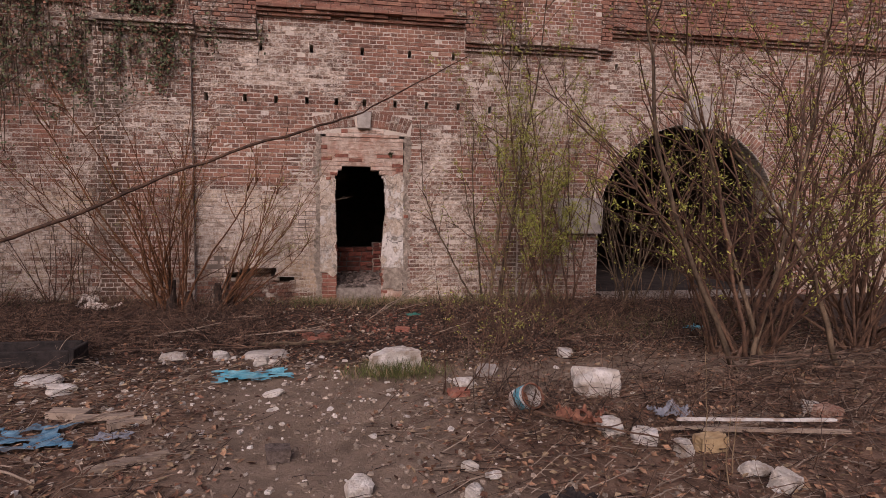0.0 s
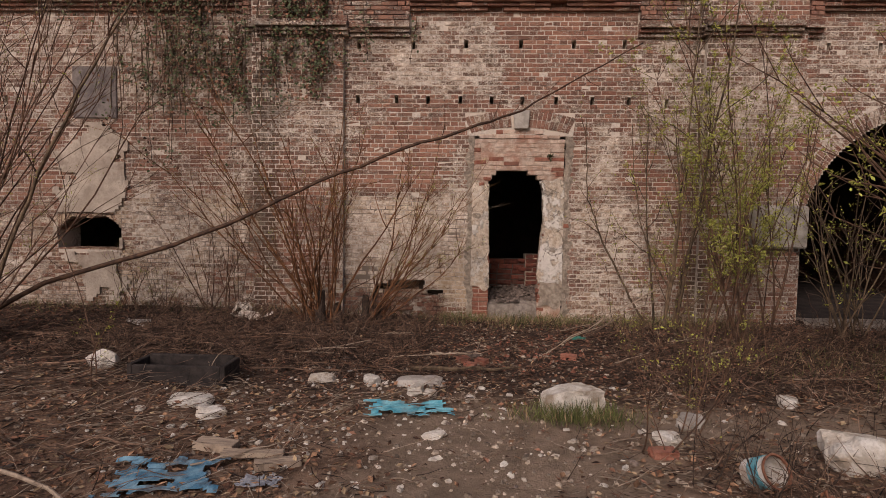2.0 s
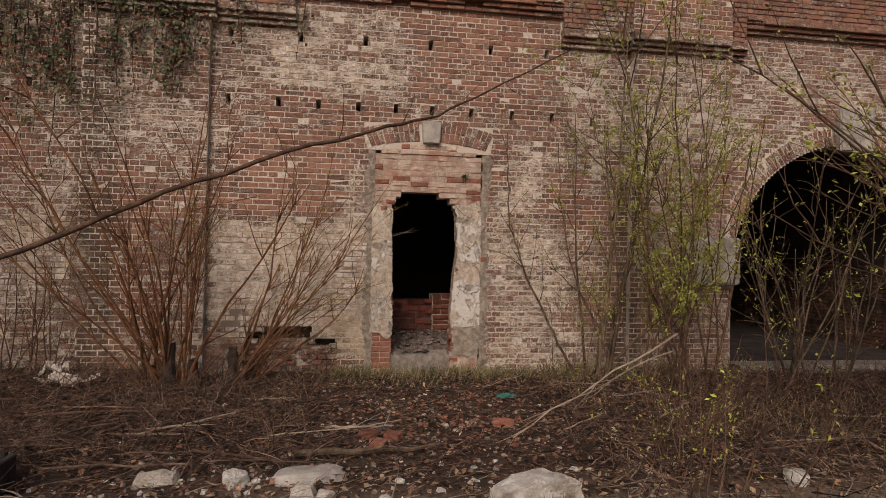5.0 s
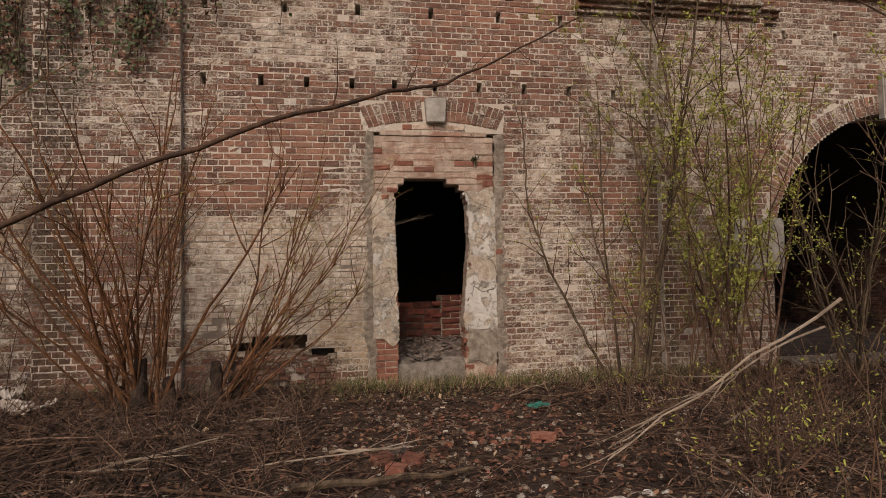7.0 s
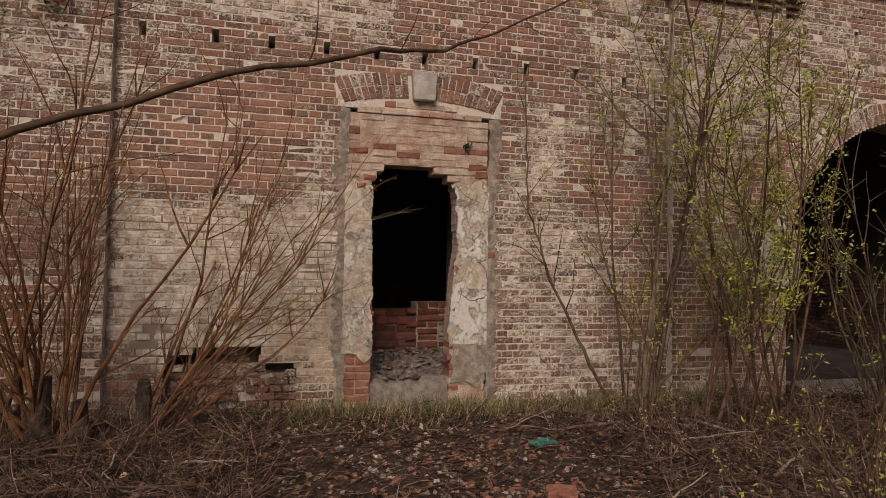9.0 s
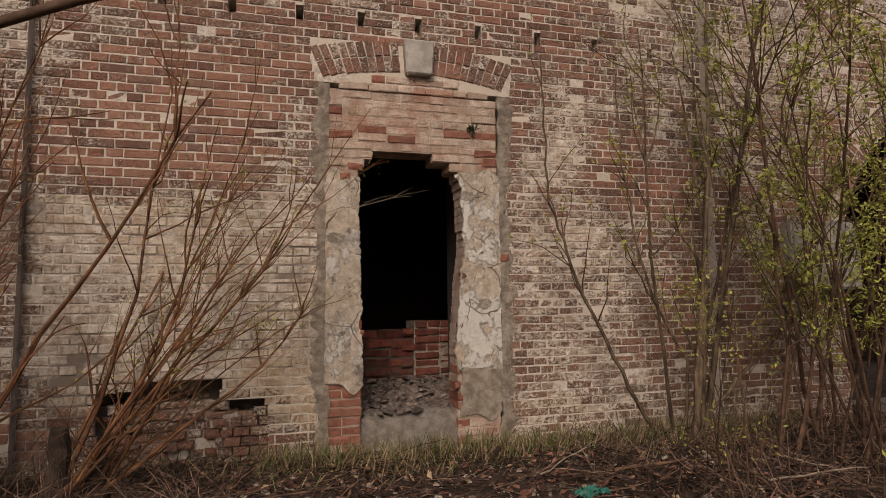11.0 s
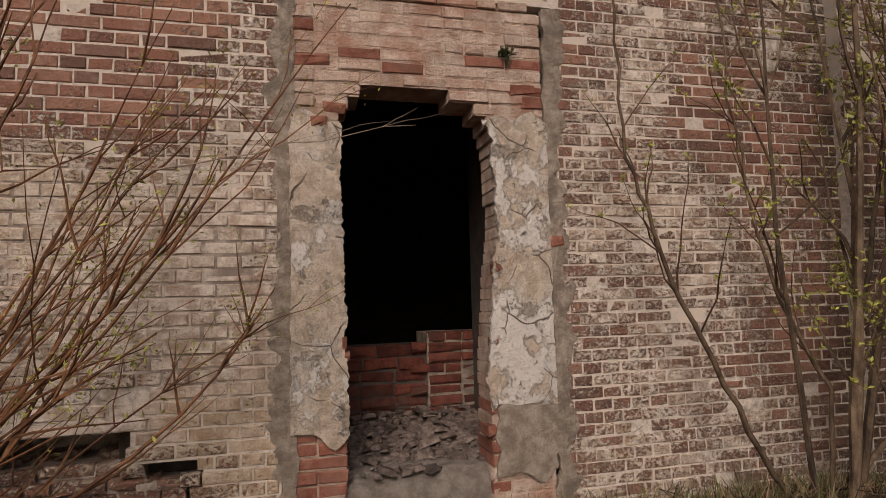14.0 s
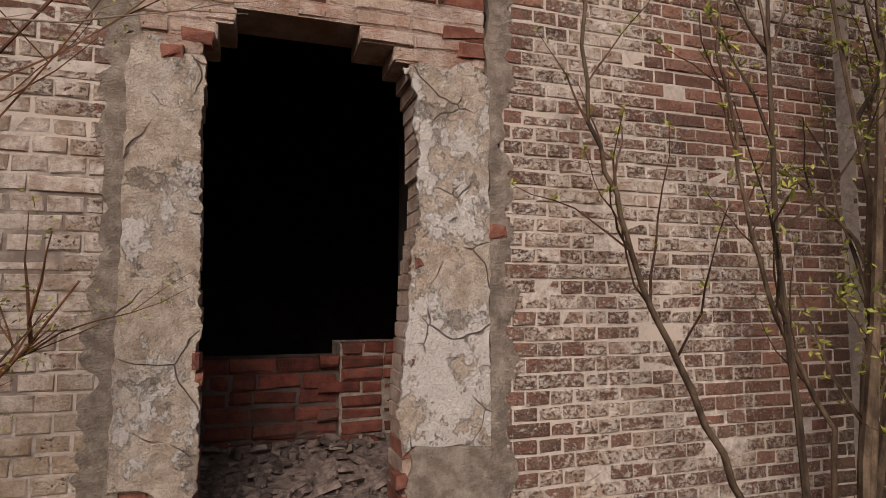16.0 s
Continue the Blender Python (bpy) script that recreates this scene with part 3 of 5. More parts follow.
mass.box(-2.2, 3.2, 6.5, 12, -0.5, 4.2)
mass.box(-2.2, 3.2, 0.6, 6.5, -0.6, -0.1)
tagged(mass.put("wall_inner", MORTAR_SHADED), "inner masonry closing the chamber to daylight, darkened for shade", "wall", kind="structure")

# ---- the doorway ----
def hole_left(z):
    if z > 2.45:
        return 0.08
    if z > 2.32:
        return 0.01
    return -0.045 + 0.03 * (2.3 - z) / 2 + 0.018 * noise.noise((z * 7, 0.5, 2.0))


def hole_right(z):
    pts = ((0.2, 0.79), (0.9, 0.80), (1.4, 0.85), (1.8, 0.88), (2.1, 0.86), (2.25, 0.84), (2.38, 0.79), (2.44, 0.61), (2.52, 0.58), (9, 0.58))
    for (za, xa), (zb, xb) in zip(pts, pts[1:]):
        if za <= z <= zb:
            return xa + (xb - xa) * (z - za) / (zb - za) + 0.02 * noise.noise((z * 8, 7.5, 2.0))
    return 0.79


infill_bricks = []
core = Soup()
z = 0.02
row = 0
while z < 3.14:
    z0, z1 = z + 0.005, z + COURSE - 0.005
    zm = (z0 + z1) / 2
    spans = [(-0.30, 1.19)] if zm > 2.52 else [(-0.30, -0.02), (0.79, 1.19)] if zm < 0.28 else [(-0.30, hole_left(zm)), (hole_right(zm), 1.19)]
    if zm > 3.03:
        h = 0.72 * math.sqrt(max(0.0, 1 - (zm - 3.03) / 0.13))
        spans = [(0.45 - h, 0.45 + h)]
    for a, b in spans:
        core.box(a + 0.012, b - 0.012, 0.017 if zm < 3.0 else 0.03, 0.27, z0 - 0.006, z1 + 0.006)
        x = a
        step = 0 if row % 2 else 0.125
        while x < b - 0.02:
            e = min(b, x + (step or (0.25 if rng.random() < 0.7 else 0.125)))
            step = 0
            if b - e < 0.05:
                e = b
            infill = Soup()
            infill.piece(x + 0.004, e - 0.004, z0, z1, (0.012 if zm < 3.0 else -0.003) + rng.gauss(0, 0.004), 0.28, rng, 0.004, 0.007)
            infill_bricks.append((infill, BRICK_STUB if (zm < 0.66 and (x < 0.2 or e < 1.0)) or rng.random() < 0.06 else INFILL))
            x = e
    z += COURSE
    row += 1
door_fill = tagged(core.put("doorway_infill", INFILL), "broken brick infill of an old doorway", "wall", kind="structure")
for one, clay in infill_bricks:
    one.put("brick", clay, door_fill)


def coat(name, left, right, z0, z1, yf, depth, material, label, seed, dz=0.014, cols=8):
    """A coat of plaster with ragged sides, front and edges."""
    nz = int((z1 - z0) / dz)
    v, f = [], []
    for j in range(nz + 1):
        z = z0 + (z1 - z0) * j / nz
        a, b = left(z), right(z)
        v.append((a, yf + depth, z))
        for i in range(cols + 1):
            x = a + (b - a) * i / cols
            zz = z + (0.13 * noise.noise((x * 6, seed, 3.0)) if j in (0, nz) else 0)
            v.append((x, yf + 0.008 * noise.noise((x * 4, z * 4, seed)) + 0.004 * noise.noise((x * 17, z * 17, seed)) + (0.006 if i in (0, cols) else 0), zz))
        v.append((b, yf + depth, z))
    w = cols + 3
    for j in range(nz):
        for i in range(w - 1):
            f.append((j * w + i, j * w + i + 1, (j + 1) * w + i + 1, (j + 1) * w + i))
    f.append(tuple(range(w))[::-1])
    f.append(tuple(nz * w + i for i in range(w)))
    return tagged(link_mesh(name, v, f, material), label, "plaster", kind="structure")


rag = lambda k, s, f=9.0: (lambda z: k + s * noise.noise((z * f, k * 3.0, 1.5)) + 0.5 * s * noise.noise((z * f * 3, k * 3.0, 4.5)))
coat("plaster_left", rag(-0.312, 0.012), lambda z: hole_left(z) + 0.008 + 0.016 * noise.noise((z * 9, 1.0, 1.0)) + 0.014 * noise.noise((z * 27, 1.0, 1.0)) + 0.012 * noise.noise((z * 63, 1.0, 1.0)), 0.57, 2.28, -0.017, 0.03, PLASTER, "cream plaster coat with ragged broken edge", 1.0)
coat("plaster_right", lambda z: hole_right(z) - 0.014 + 0.024 * noise.noise((z * 7, 2.0, 1.0)) + 0.016 * noise.noise((z * 23, 2.0, 1.0)) + 0.014 * noise.noise((z * 61, 2.0, 1.0)), rag(1.195, 0.012), 0.66, 2.33, -0.017, 0.03, PLASTER, "cream plaster coat with ragged broken edge", 2.0)
coat("plaster_foot", lambda z: hole_right(z) + 0.03 + 0.03 * noise.noise((z * 11, 5.0, 1.0)), rag(1.19, 0.012), 0.27, 0.65, -0.011, 0.03, CEMENT, "grey cement patch at the doorway foot", 3.0)
coat("cement_strip_left", rag(-0.405, 0.07, 8), rag(-0.285, 0.02, 6), 0.0, 3.05, -0.006, 0.05, CEMENT, "grey cement strip beside the doorway", 4.0, cols=3)
coat("cement_strip_right", rag(1.19, 0.03, 7), rag(1.30, 0.07, 8), 0.0, 3.05, -0.006, 0.05, CEMENT, "grey cement strip beside the doorway", 5.0, cols=3)

# keystone and sill
key = bmesh.new()
bmesh.ops.create_cube(key, size=1)
for v in key.verts:
    s = 1.0 if v.co.z > 0 else 0.84
    v.co = Vector((0.47 + v.co.x * 0.27 * s, 0.0 + v.co.y * 0.16, 3.32 + v.co.z * 0.30))
bmesh.ops.bevel(key, geom=key.edges[:], offset=0.012, segments=1, affect="EDGES")
keystone = part("keystone", key, STONE, None)
tagged(keystone, "grey stone keystone over the doorway", "keystone", kind="structure")

sill = bmesh.new()
bmesh.ops.create_grid(sill, x_segments=16, y_segments=10, size=0.5)
for v in sill.verts:
    x, y = v.co.x * 0.84 + 0.39, (v.co.y + 0.5) * 0.62 + 0.0
    edge = 0.34 if y < 0.01 else (0.05 if y < 0.08 else 0.0)
    v.co = Vector((x, y, 0.31 - edge + 0.02 * noise.noise((x * 6, y * 6, 1)) + 0.012 * noise.noise((x * 20, y * 20, 1))))
tagged(part("door_sill", sill, SILL, None), "broken pale concrete sill of the doorway", "sill", kind="structure")

# a red brick left in the cement, brick stubs in the broken edges, and a weed in the joints
for x, z, w, h in ((1.235, 1.60, 0.10, 0.065), (0.865, 1.44, 0.05, 0.06), (0.83, 1.02, 0.04, 0.05), (-0.07, 2.36, 0.12, 0.065), (-0.16, 2.27, 0.09, 0.06), (0.79, 0.52, 0.05, 0.06),
                   (-0.03, 1.05, 0.04, 0.06), (-0.02, 0.98, 0.035, 0.05), (1.08, 2.52, 0.2, 0.065), (1.12, 2.45, 0.14, 0.065), (-0.2, 2.63, 0.2, 0.065)):
    stub = Soup()
    stub.piece(x - w / 2, x + w / 2, z - h / 2, z + h / 2, 0.002 if z > 2.3 else -0.019, 0.08, rng, 0.008, 0.012)
    stub.put("brick", BRICK_STUB, door_fill)
tuft = Soup()
tg = random.Random(77)
for _ in range(60):
    tuft.leaf(Vector((0.95 + tg.gauss(0, 0.015), 0.0, 2.73 + tg.gauss(0, 0.012))), Vector((tg.gauss(0, 0.6), tg.uniform(-1, -0.2), tg.gauss(0.2, 0.6))).normalized(), Vector((0, 0.2, 1)), tg.uniform(0.03, 0.07), 0.014)
tagged(tuft.put("weed", IVY), "small green weed growing from the brick joints", "weed")

# plastered side of the deep door reveal, and the far side of it
reveal = Soup()
reveal.box(1.075, 1.6, 0.29, 1.27, -0.1, 2.9)
reveal.box(-1.2, -0.22, 0.29, 1.0, -0.1, 2.9)
# the reveal's shade is in this dark colour
tagged(reveal.put("door_reveal", MORTAR_SHADED), "plastered side walls of the deep doorway, darkened for shade", "wall", kind="structure")

# chamber floor of rubble
fl = bmesh.new()
bmesh.ops.create_grid(fl, x_segments=40, y_segments=20, size=0.5)
for v in fl.verts:
    x, y = v.co.x * 3.2 + 0.5, (v.co.y + 0.5) * 1.3 + 0.45
    v.co = Vector((x, y, 0.30 + 0.12 * min(1, (y - 0.45) / 0.9) + 0.03 * noise.noise((x * 4, y * 4, 2))))
tagged(part("chamber_floor", fl, RUBBLE, None), "rubble-covered floor inside the doorway", "floor", kind="structure")
rub = Soup()
for _ in range(380):
    x, y = rng.uniform(-0.6, 1.6), rng.uniform(0.3, 1.7)
    s = rng.choice((0.012, 0.018, 0.025, 0.045))
    rub.lump((x, y, 0.315 + 0.12 * max(0, min(1, (y - 0.45) / 0.9))), (s * 1.4, s, s * 0.5), rng)
for _ in range(150):
    x, y = rng.uniform(-0.15, 0.98), rng.uniform(0.05, 1.3)
    q = 0.015 + 0.06 * rng.random() ** 2
    turn = Euler((rng.gauss(0, 0.3), rng.gauss(0, 0.3), rng.uniform(0, 6.3))).to_matrix()
    rub.lump((x, y, 0.325 + 0.13 * max(0, min(1, (y - 0.45) / 0.9))), (q * 1.3, q, q * 0.28), rng, turn)
tagged(rub.put("brick_rubble", RUBBLE), "grey-brown brick rubble lying inside the doorway", "rubble", kind="stuff")

# low brick wall inside
low_core = Soup()
low_core.box(-1.5, 0.71, 1.33, 1.7, -0.1, 0.92)
low = tagged(low_core.put("wall_low", MORTAR_SHADED), "low dark red brick wall inside the chamber", "wall", kind="structure")
pale_core = Soup()
pale_core.box(0.71, 2.4, 1.29, 1.7, -0.1, 1.01)
pale_core.put("wall_end", CEMENT, low, "newer end of the wall with pale joints")
for a, b, yf, zt in ((-0.9, 0.705, 1.315, 0.93), (0.715, 1.7, 1.275, 1.02)):
    pitch = 0.098 if b < 0.71 else 0.082
    for k in range(7 if b < 0.71 else 9):
        z1 = zt - k * pitch
        x = a - (0.14 if k % 2 else 0)
        while x < b - 0.03:
            e = min(b, x + (0.27 if rng.random() < 0.65 else 0.14))
            if b - e < 0.05:
                e = b
            one = Soup()
            dz = rng.uniform(-0.006, 0.006) if b < 0.71 else 0
            one.piece(x + 0.007, e - 0.007, z1 - pitch + 0.013 + dz, z1 + dz, yf + rng.gauss(0, 0.01), yf + 0.1, rng, 0.007, 0.012)
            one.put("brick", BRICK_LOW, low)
            x = e

# ---- the blocked window with a hole ----
def window_coat():
    s = Soup()
    x0, x1, z0, z1 = -7.42, -6.1, 0.2, 3.23
    nx, nz = 22, 50
    idx = {}
    for j in range(nz):
        for i in range(nx):
            xa, xb = x0 + (x1 - x0) * i / nx, x0 + (x1 - x0) * (i + 1) / nx
            za, zb = z0 + (z1 - z0) * j / nz, z0 + (z1 - z0) * (j + 1) / nz
            xm, zm = (xa + xb) / 2, (za + zb) / 2
            if -7.38 < xm < -6.25 and 1.07 < zm < 1.69:
                continue
            if noise.noise((xm * 1.6, zm * 1.6, 8.0)) + 0.35 * noise.noise((xm * 5, zm * 5, 2.0)) > 0.22 - 1.5 * max(0.0, abs(xm + 6.76) - 0.40) - 1.2 * max(0.0, zm - 2.85) or zm < 0.5 and noise.noise((xm * 3, zm * 3, 5)) > 0:
                continue
            quad = []
            for x, z in ((xa, za), (xb, za), (xb, zb), (xa, zb)):
                key2 = (round(x, 4), round(z, 4))
                if key2 not in idx:
                    idx[key2] = len(s.v)
                    s.v.append((x + 0.015 * noise.noise((x * 9, z * 9, 1)), -0.016 + 0.006 * noise.noise((x * 5, z * 5, 3)), z + 0.015 * noise.noise((x * 9, z * 9, 6))))
                quad.append(idx[key2])
            s.f.append(tuple(quad))
    ob = s.put("window_plaster", WINDOWCOAT)
    mod = ob.modifiers.new("thick", "SOLIDIFY")
    mod.thickness, mod.offset = 0.02, 1
    return tagged(ob, "worn grey-beige plaster over a blocked window", "plaster", kind="structure")


window_coat()
rim = Soup()
for i in range(26):
    t = i / 26
    x = LOWHOLE[0] + (LOWHOLE[1] - LOWHOLE[0]) * t
    for zc, sgn in ((LOWHOLE[3], -1), (LOWHOLE[2], 1)):
        d = 0.02 + (0.10 if sgn < 0 else 0.02) * abs(noise.noise((x * 5, zc, 2))) + (0.75 * max(0, abs(t - 0.5) * 2 - 0.55) ** 1.5 if sgn < 0 else 0)
        rim.piece(x, x + 0.045, min(zc, zc + sgn * d), max(zc, zc + sgn * d), 0.004, 0.4, rng)
tagged(rim.put("broken_edge", BRICK), "broken brick edge of the low opening", "wall", kind="structure")
patch = bmesh.new()
bmesh.ops.create_cube(patch, size=1)
for v in patch.verts:
    v.co = Vector((-6.65 + v.co.x * 0.75, -0.01 + v.co.y * 0.04, 3.72 + v.co.z * 0.85))
bmesh.ops.bevel(patch, geom=patch.edges[:], offset=0.01, segments=1, affect="EDGES")
tagged(part("stone_panel", patch, DARKSTONE, None), "dark grey stone panel set above the blocked window", "panel", kind="structure")

# ---- the arched passage ----
tun = Soup()
n = 40
prof = [(ARCH_X - ARCH_R, -0.2)] + [(ARCH_X - ARCH_R * math.cos(math.pi * i / n), ARCH_Z + ARCH_R * math.sin(math.pi * i / n)) for i in range(n + 1)] + [(ARCH_X + ARCH_R, -0.2)]
for k, y in enumerate((0.02, 2.5, 5.0, 8.0)):
    tun.v += [(x, y, z) for x, z in prof]
w = len(prof)
for k in range(3):
    for i in range(w - 1):
        tun.f.append((k * w + i, (k + 1) * w + i, (k + 1) * w + i + 1, k * w + i + 1))
tun.f.append(tuple(3 * w + i for i in range(w)))
tagged(tun.put("vault", PASSAGE_SHADE), "brick vault of the arched passage, coloured near-black for its shade", "vault", kind="structure")
pb = Soup()
for k in range(22):
    z0 = 0.02 + k * 0.073
    y = 0.1 - (0.12 if k % 2 else 0)
    while y < 7.8:
        y0, y1 = max(y, 0.04), min(y + 0.25, 7.9)
        m = Matrix.Translation((ARCH_X + ARCH_R, 0, 0)) @ Matrix.Rotation(radians(-90), 4, "Z")
        pb.piece(-y1 + 0.005, -y0 - 0.005, z0 + 0.005, z0 + 0.068, -0.012 + rng.gauss(0, 0.003), 0.03, rng, m=m)
        y += 0.25
tagged(pb.put("passage_side", BRICK_SHADED), "brick side of the arched passage, darkened for shade", "wall", kind="structure")
pf = bmesh.new()
bmesh.ops.create_grid(pf, x_segments=30, y_segments=40, size=0.5)
for v in pf.verts:
    x, y = ARCH_X + v.co.x * 4.0, (v.co.y + 0.5) * 8.2 - 0.22
    v.co = Vector((x, y, 0.10 - (0.2 if y < -0.15 else 0) + 0.012 * noise.noise((x * 3, y * 3, 1))))
tagged(part("passage_floor", pf, PASSAGE_SHADE, None), "worn concrete floor and threshold of the passage, darkened for shade", "floor", kind="structure")


step = bmesh.new()
bmesh.ops.create_grid(step, x_segments=40, y_segments=6, size=0.5)
for v in step.verts:
    x, y = ARCH_X + v.co.x * 3.94, (v.co.y + 0.5) * 0.5 - 0.30
    v.co = Vector((x, y, 0.125 - (0.22 if v.co.y < -0.49 else 0) + 0.012 * noise.noise((x * 4, y * 4, 2))))
tagged(part("threshold", step, SILL, None), "worn pale concrete threshold of the arched passage", "threshold", kind="structure")


def impost(x0, x1, z0, z1, y0, label):
    bm = bmesh.new()
    bmesh.ops.create_cube(bm, size=1)
    for v in bm.verts:
        v.co = Vector(((x0 + x1) / 2 + v.co.x * (x1 - x0), (y0 + 0.02) / 2 + v.co.y * (0.02 - y0), (z0 + z1) / 2 + v.co.z * (z1 - z0)))
    bmesh.ops.bevel(bm, geom=bm.edges[:], offset=0.02, segments=2, affect="EDGES")
    bmesh.ops.subdivide_edges(bm, edges=bm.edges[:], cuts=2, use_grid_fill=True)
    for v in bm.verts:
        v.co += Vector((0, 0.012, 0.008)) * noise.noise(v.co * 7)
    return tagged(part("impost_stone", bm, STONE, None), label, "stone block", kind="structure")


impost(4.15, 5.01, 1.30, 1.98, -0.24, "grey stone impost block beside the arch")
impost(6.75, 7.35, 3.36, 4.02, -0.10, "grey keystone slab over the arch")
impost(8.99, 9.85, 1.30, 1.98, -0.14, "grey stone impost block beside the arch")


# ---- shrubs and trees ----
def shrub(name, label, category, bases, stems, height, lean, bark, seed, r0=0.012, twigs=5, leaves=0, leaf=LEAF, leaf_size=0.035,
          spread=0.5, rise=0.03, wander=0.07, leaf_low=0.2, group=""):
    """A many-stemmed shrub: each stem with its side twigs is one part, the foliage another."""
    g = random.Random(seed)
    x0, y0 = bases[0]
    origin = Vector((x0, y0, ground_z(x0, y0)))
    root = empty(name, Matrix.Translation(origin), label, category, group)
    fol = Soup()
    spots = []
    for i in range(stems):
        bx, by = bases[i % len(bases)]
        p = Vector((bx + g.gauss(0, 0.07) - x0, by + g.gauss(0, 0.07) - y0, -0.04 + ground_z(bx, by) - origin.z))
        d = Vector((g.gauss(lean[0], spread), g.gauss(lean[1], spread * 0.8), 1.0))
        length = height * g.uniform(0.55, 1.08)
        n = 9
        s = Soup()
        pts = bend(g, p, d, length, n, wander, rise)
        r = r0 * g.uniform(0.6, 1.3)
        s.tube(pts, taper(r, r * 0.22, n + 1), 6)
        stem = s.put("stem", bark, root)
        for _ in range(twigs):
            k = g.randint(2, n - 1)
            base_dir = (pts[k + 1] - pts[k]).normalized() if k < n else d
            td = base_dir + Vector((g.gauss(0, 0.5), g.gauss(0, 0.5), g.gauss(0.15, 0.3)))
            tl = length * g.uniform(0.12, 0.34)
            q = bend(g, pts[k], td, tl, 5, 0.12, 0.03)
            s = Soup()
            s.tube(q, taper(r * 0.45, r * 0.12, 6), 4)
            spots += q[2:]
            if g.random() < 0.6:
                q2 = bend(g, q[3], td + Vector((g.gauss(0, 0.6), g.gauss(0, 0.6), 0.2)), tl * 0.5, 3, 0.15, 0.0)
                s.tube(q2, taper(r * 0.25, r * 0.1, 4), 3)
                spots += q2[1:]
            s.put("twig", bark, stem)
        spots += pts[4:]
    spots = [q for q in spots if q.z > leaf_low * height * 0.6]
    for _ in range(leaves):
        q = g.choice(spots)
        for _ in range(g.randint(2, 5)):
            d = Vector((g.gauss(0, 1), g.gauss(0, 1), g.gauss(0.5, 0.8))).normalized()
            p = q + Vector((g.gauss(0, 0.025), g.gauss(0, 0.025), g.gauss(0, 0.03)))
            fol.leaf(p, d, Vector((g.gauss(0, 1), g.gauss(0, 1), 1)).normalized(), leaf_size * g.uniform(0.5, 1.3), leaf_size * g.uniform(0.25, 0.5))
    if leaves:
        fol.put("foliage", leaf, root)
    return root


def stump(parent, x, y, h, r, seed):
    g = random.Random(seed)
    bm = bmesh.new()
    bmesh.ops.create_cone(bm, cap_ends=True, segments=12, radius1=r * 0.95, radius2=r * 0.5, depth=h)
    bmesh.ops.subdivide_edges(bm, edges=bm.edges[:], cuts=3, use_grid_fill=True)
    for v in bm.verts:
        v.co += Vector((1, 1, 0.6)) * (0.35 * r * noise.noise(v.co * 9 + Vector((seed, 0, 0))))
        v.co += Vector((x, y, h / 2 - 0.06))
    return part("stump", bm, STUMP, parent, "dark knotted stump")


red = shrub("willow_shrub", "bare red-stemmed willow shrub growing from stumps by the wall", "shrub",
            [(-2.6, -0.95), (-2.75, -0.8), (-2.45, -0.9)], 28, 3.6, (-0.02, -0.05), RUSTBARK, 21, 0.017, 7, 420, spread=0.40, leaf_size=0.022, leaf_low=0.6)
stump(red, 0, 0, 0.62, 0.12, 1.0)
stump(red, 0.25, 0.08, 0.42, 0.09, 2.0)
stump(red, -0.2, 0.1, 0.35, 0.08, 3.0)
red2 = shrub("willow_shrub", "bare red-stemmed willow shrub leaning towards the doorway", "shrub",
             [(-1.95, -0.70), (-1.75, -0.65)], 13, 3.3, (0.44, -0.05), RUSTBARK, 22, 0.014, 9, 520, spread=0.30, leaf_size=0.024, leaf_low=0.4, rise=0.01)
stump(red2, 0, 0, 0.52, 0.10, 4.0)
stump(red2, 0.2, 0.05, 0.35, 0.08, 5.0)
shrub("shrub", "thin bare shrub against the brick wall", "shrub", [(-4.2, -0.4), (-4.6, -0.35)], 16, 1.9, (-0.05, 0), BROWNBARK, 23, 0.008, 5, 120, spread=0.3, leaf_size=0.02)
shrub("shrub", "thin bare shrub against the brick wall", "shrub", [(-5.3, -0.4), (-5.8, -0.5)], 14, 1.3, (0, 0), BROWNBARK, 24, 0.006, 5, 160, spread=0.35, leaf_size=0.022)
shrub("willow_shrub", "tall grey-stemmed willow shrub with fresh buds", "shrub", [(-6.6, -3.0), (-6.95, -2.85), (-7.3, -2.9)], 54, 5.4, (0.08, 0.0), BROWNBARK, 25, 0.014, 7, 700, spread=0.36, leaf_size=0.03)
shrub("sapling", "slender young tree with few fresh leaves", "tree", [(-4.05, -4.25)], 2, 2.0, (0.05, 0), BROWNBARK, 26, 0.008, 5, 40, spread=0.08, leaf_size=0.03)
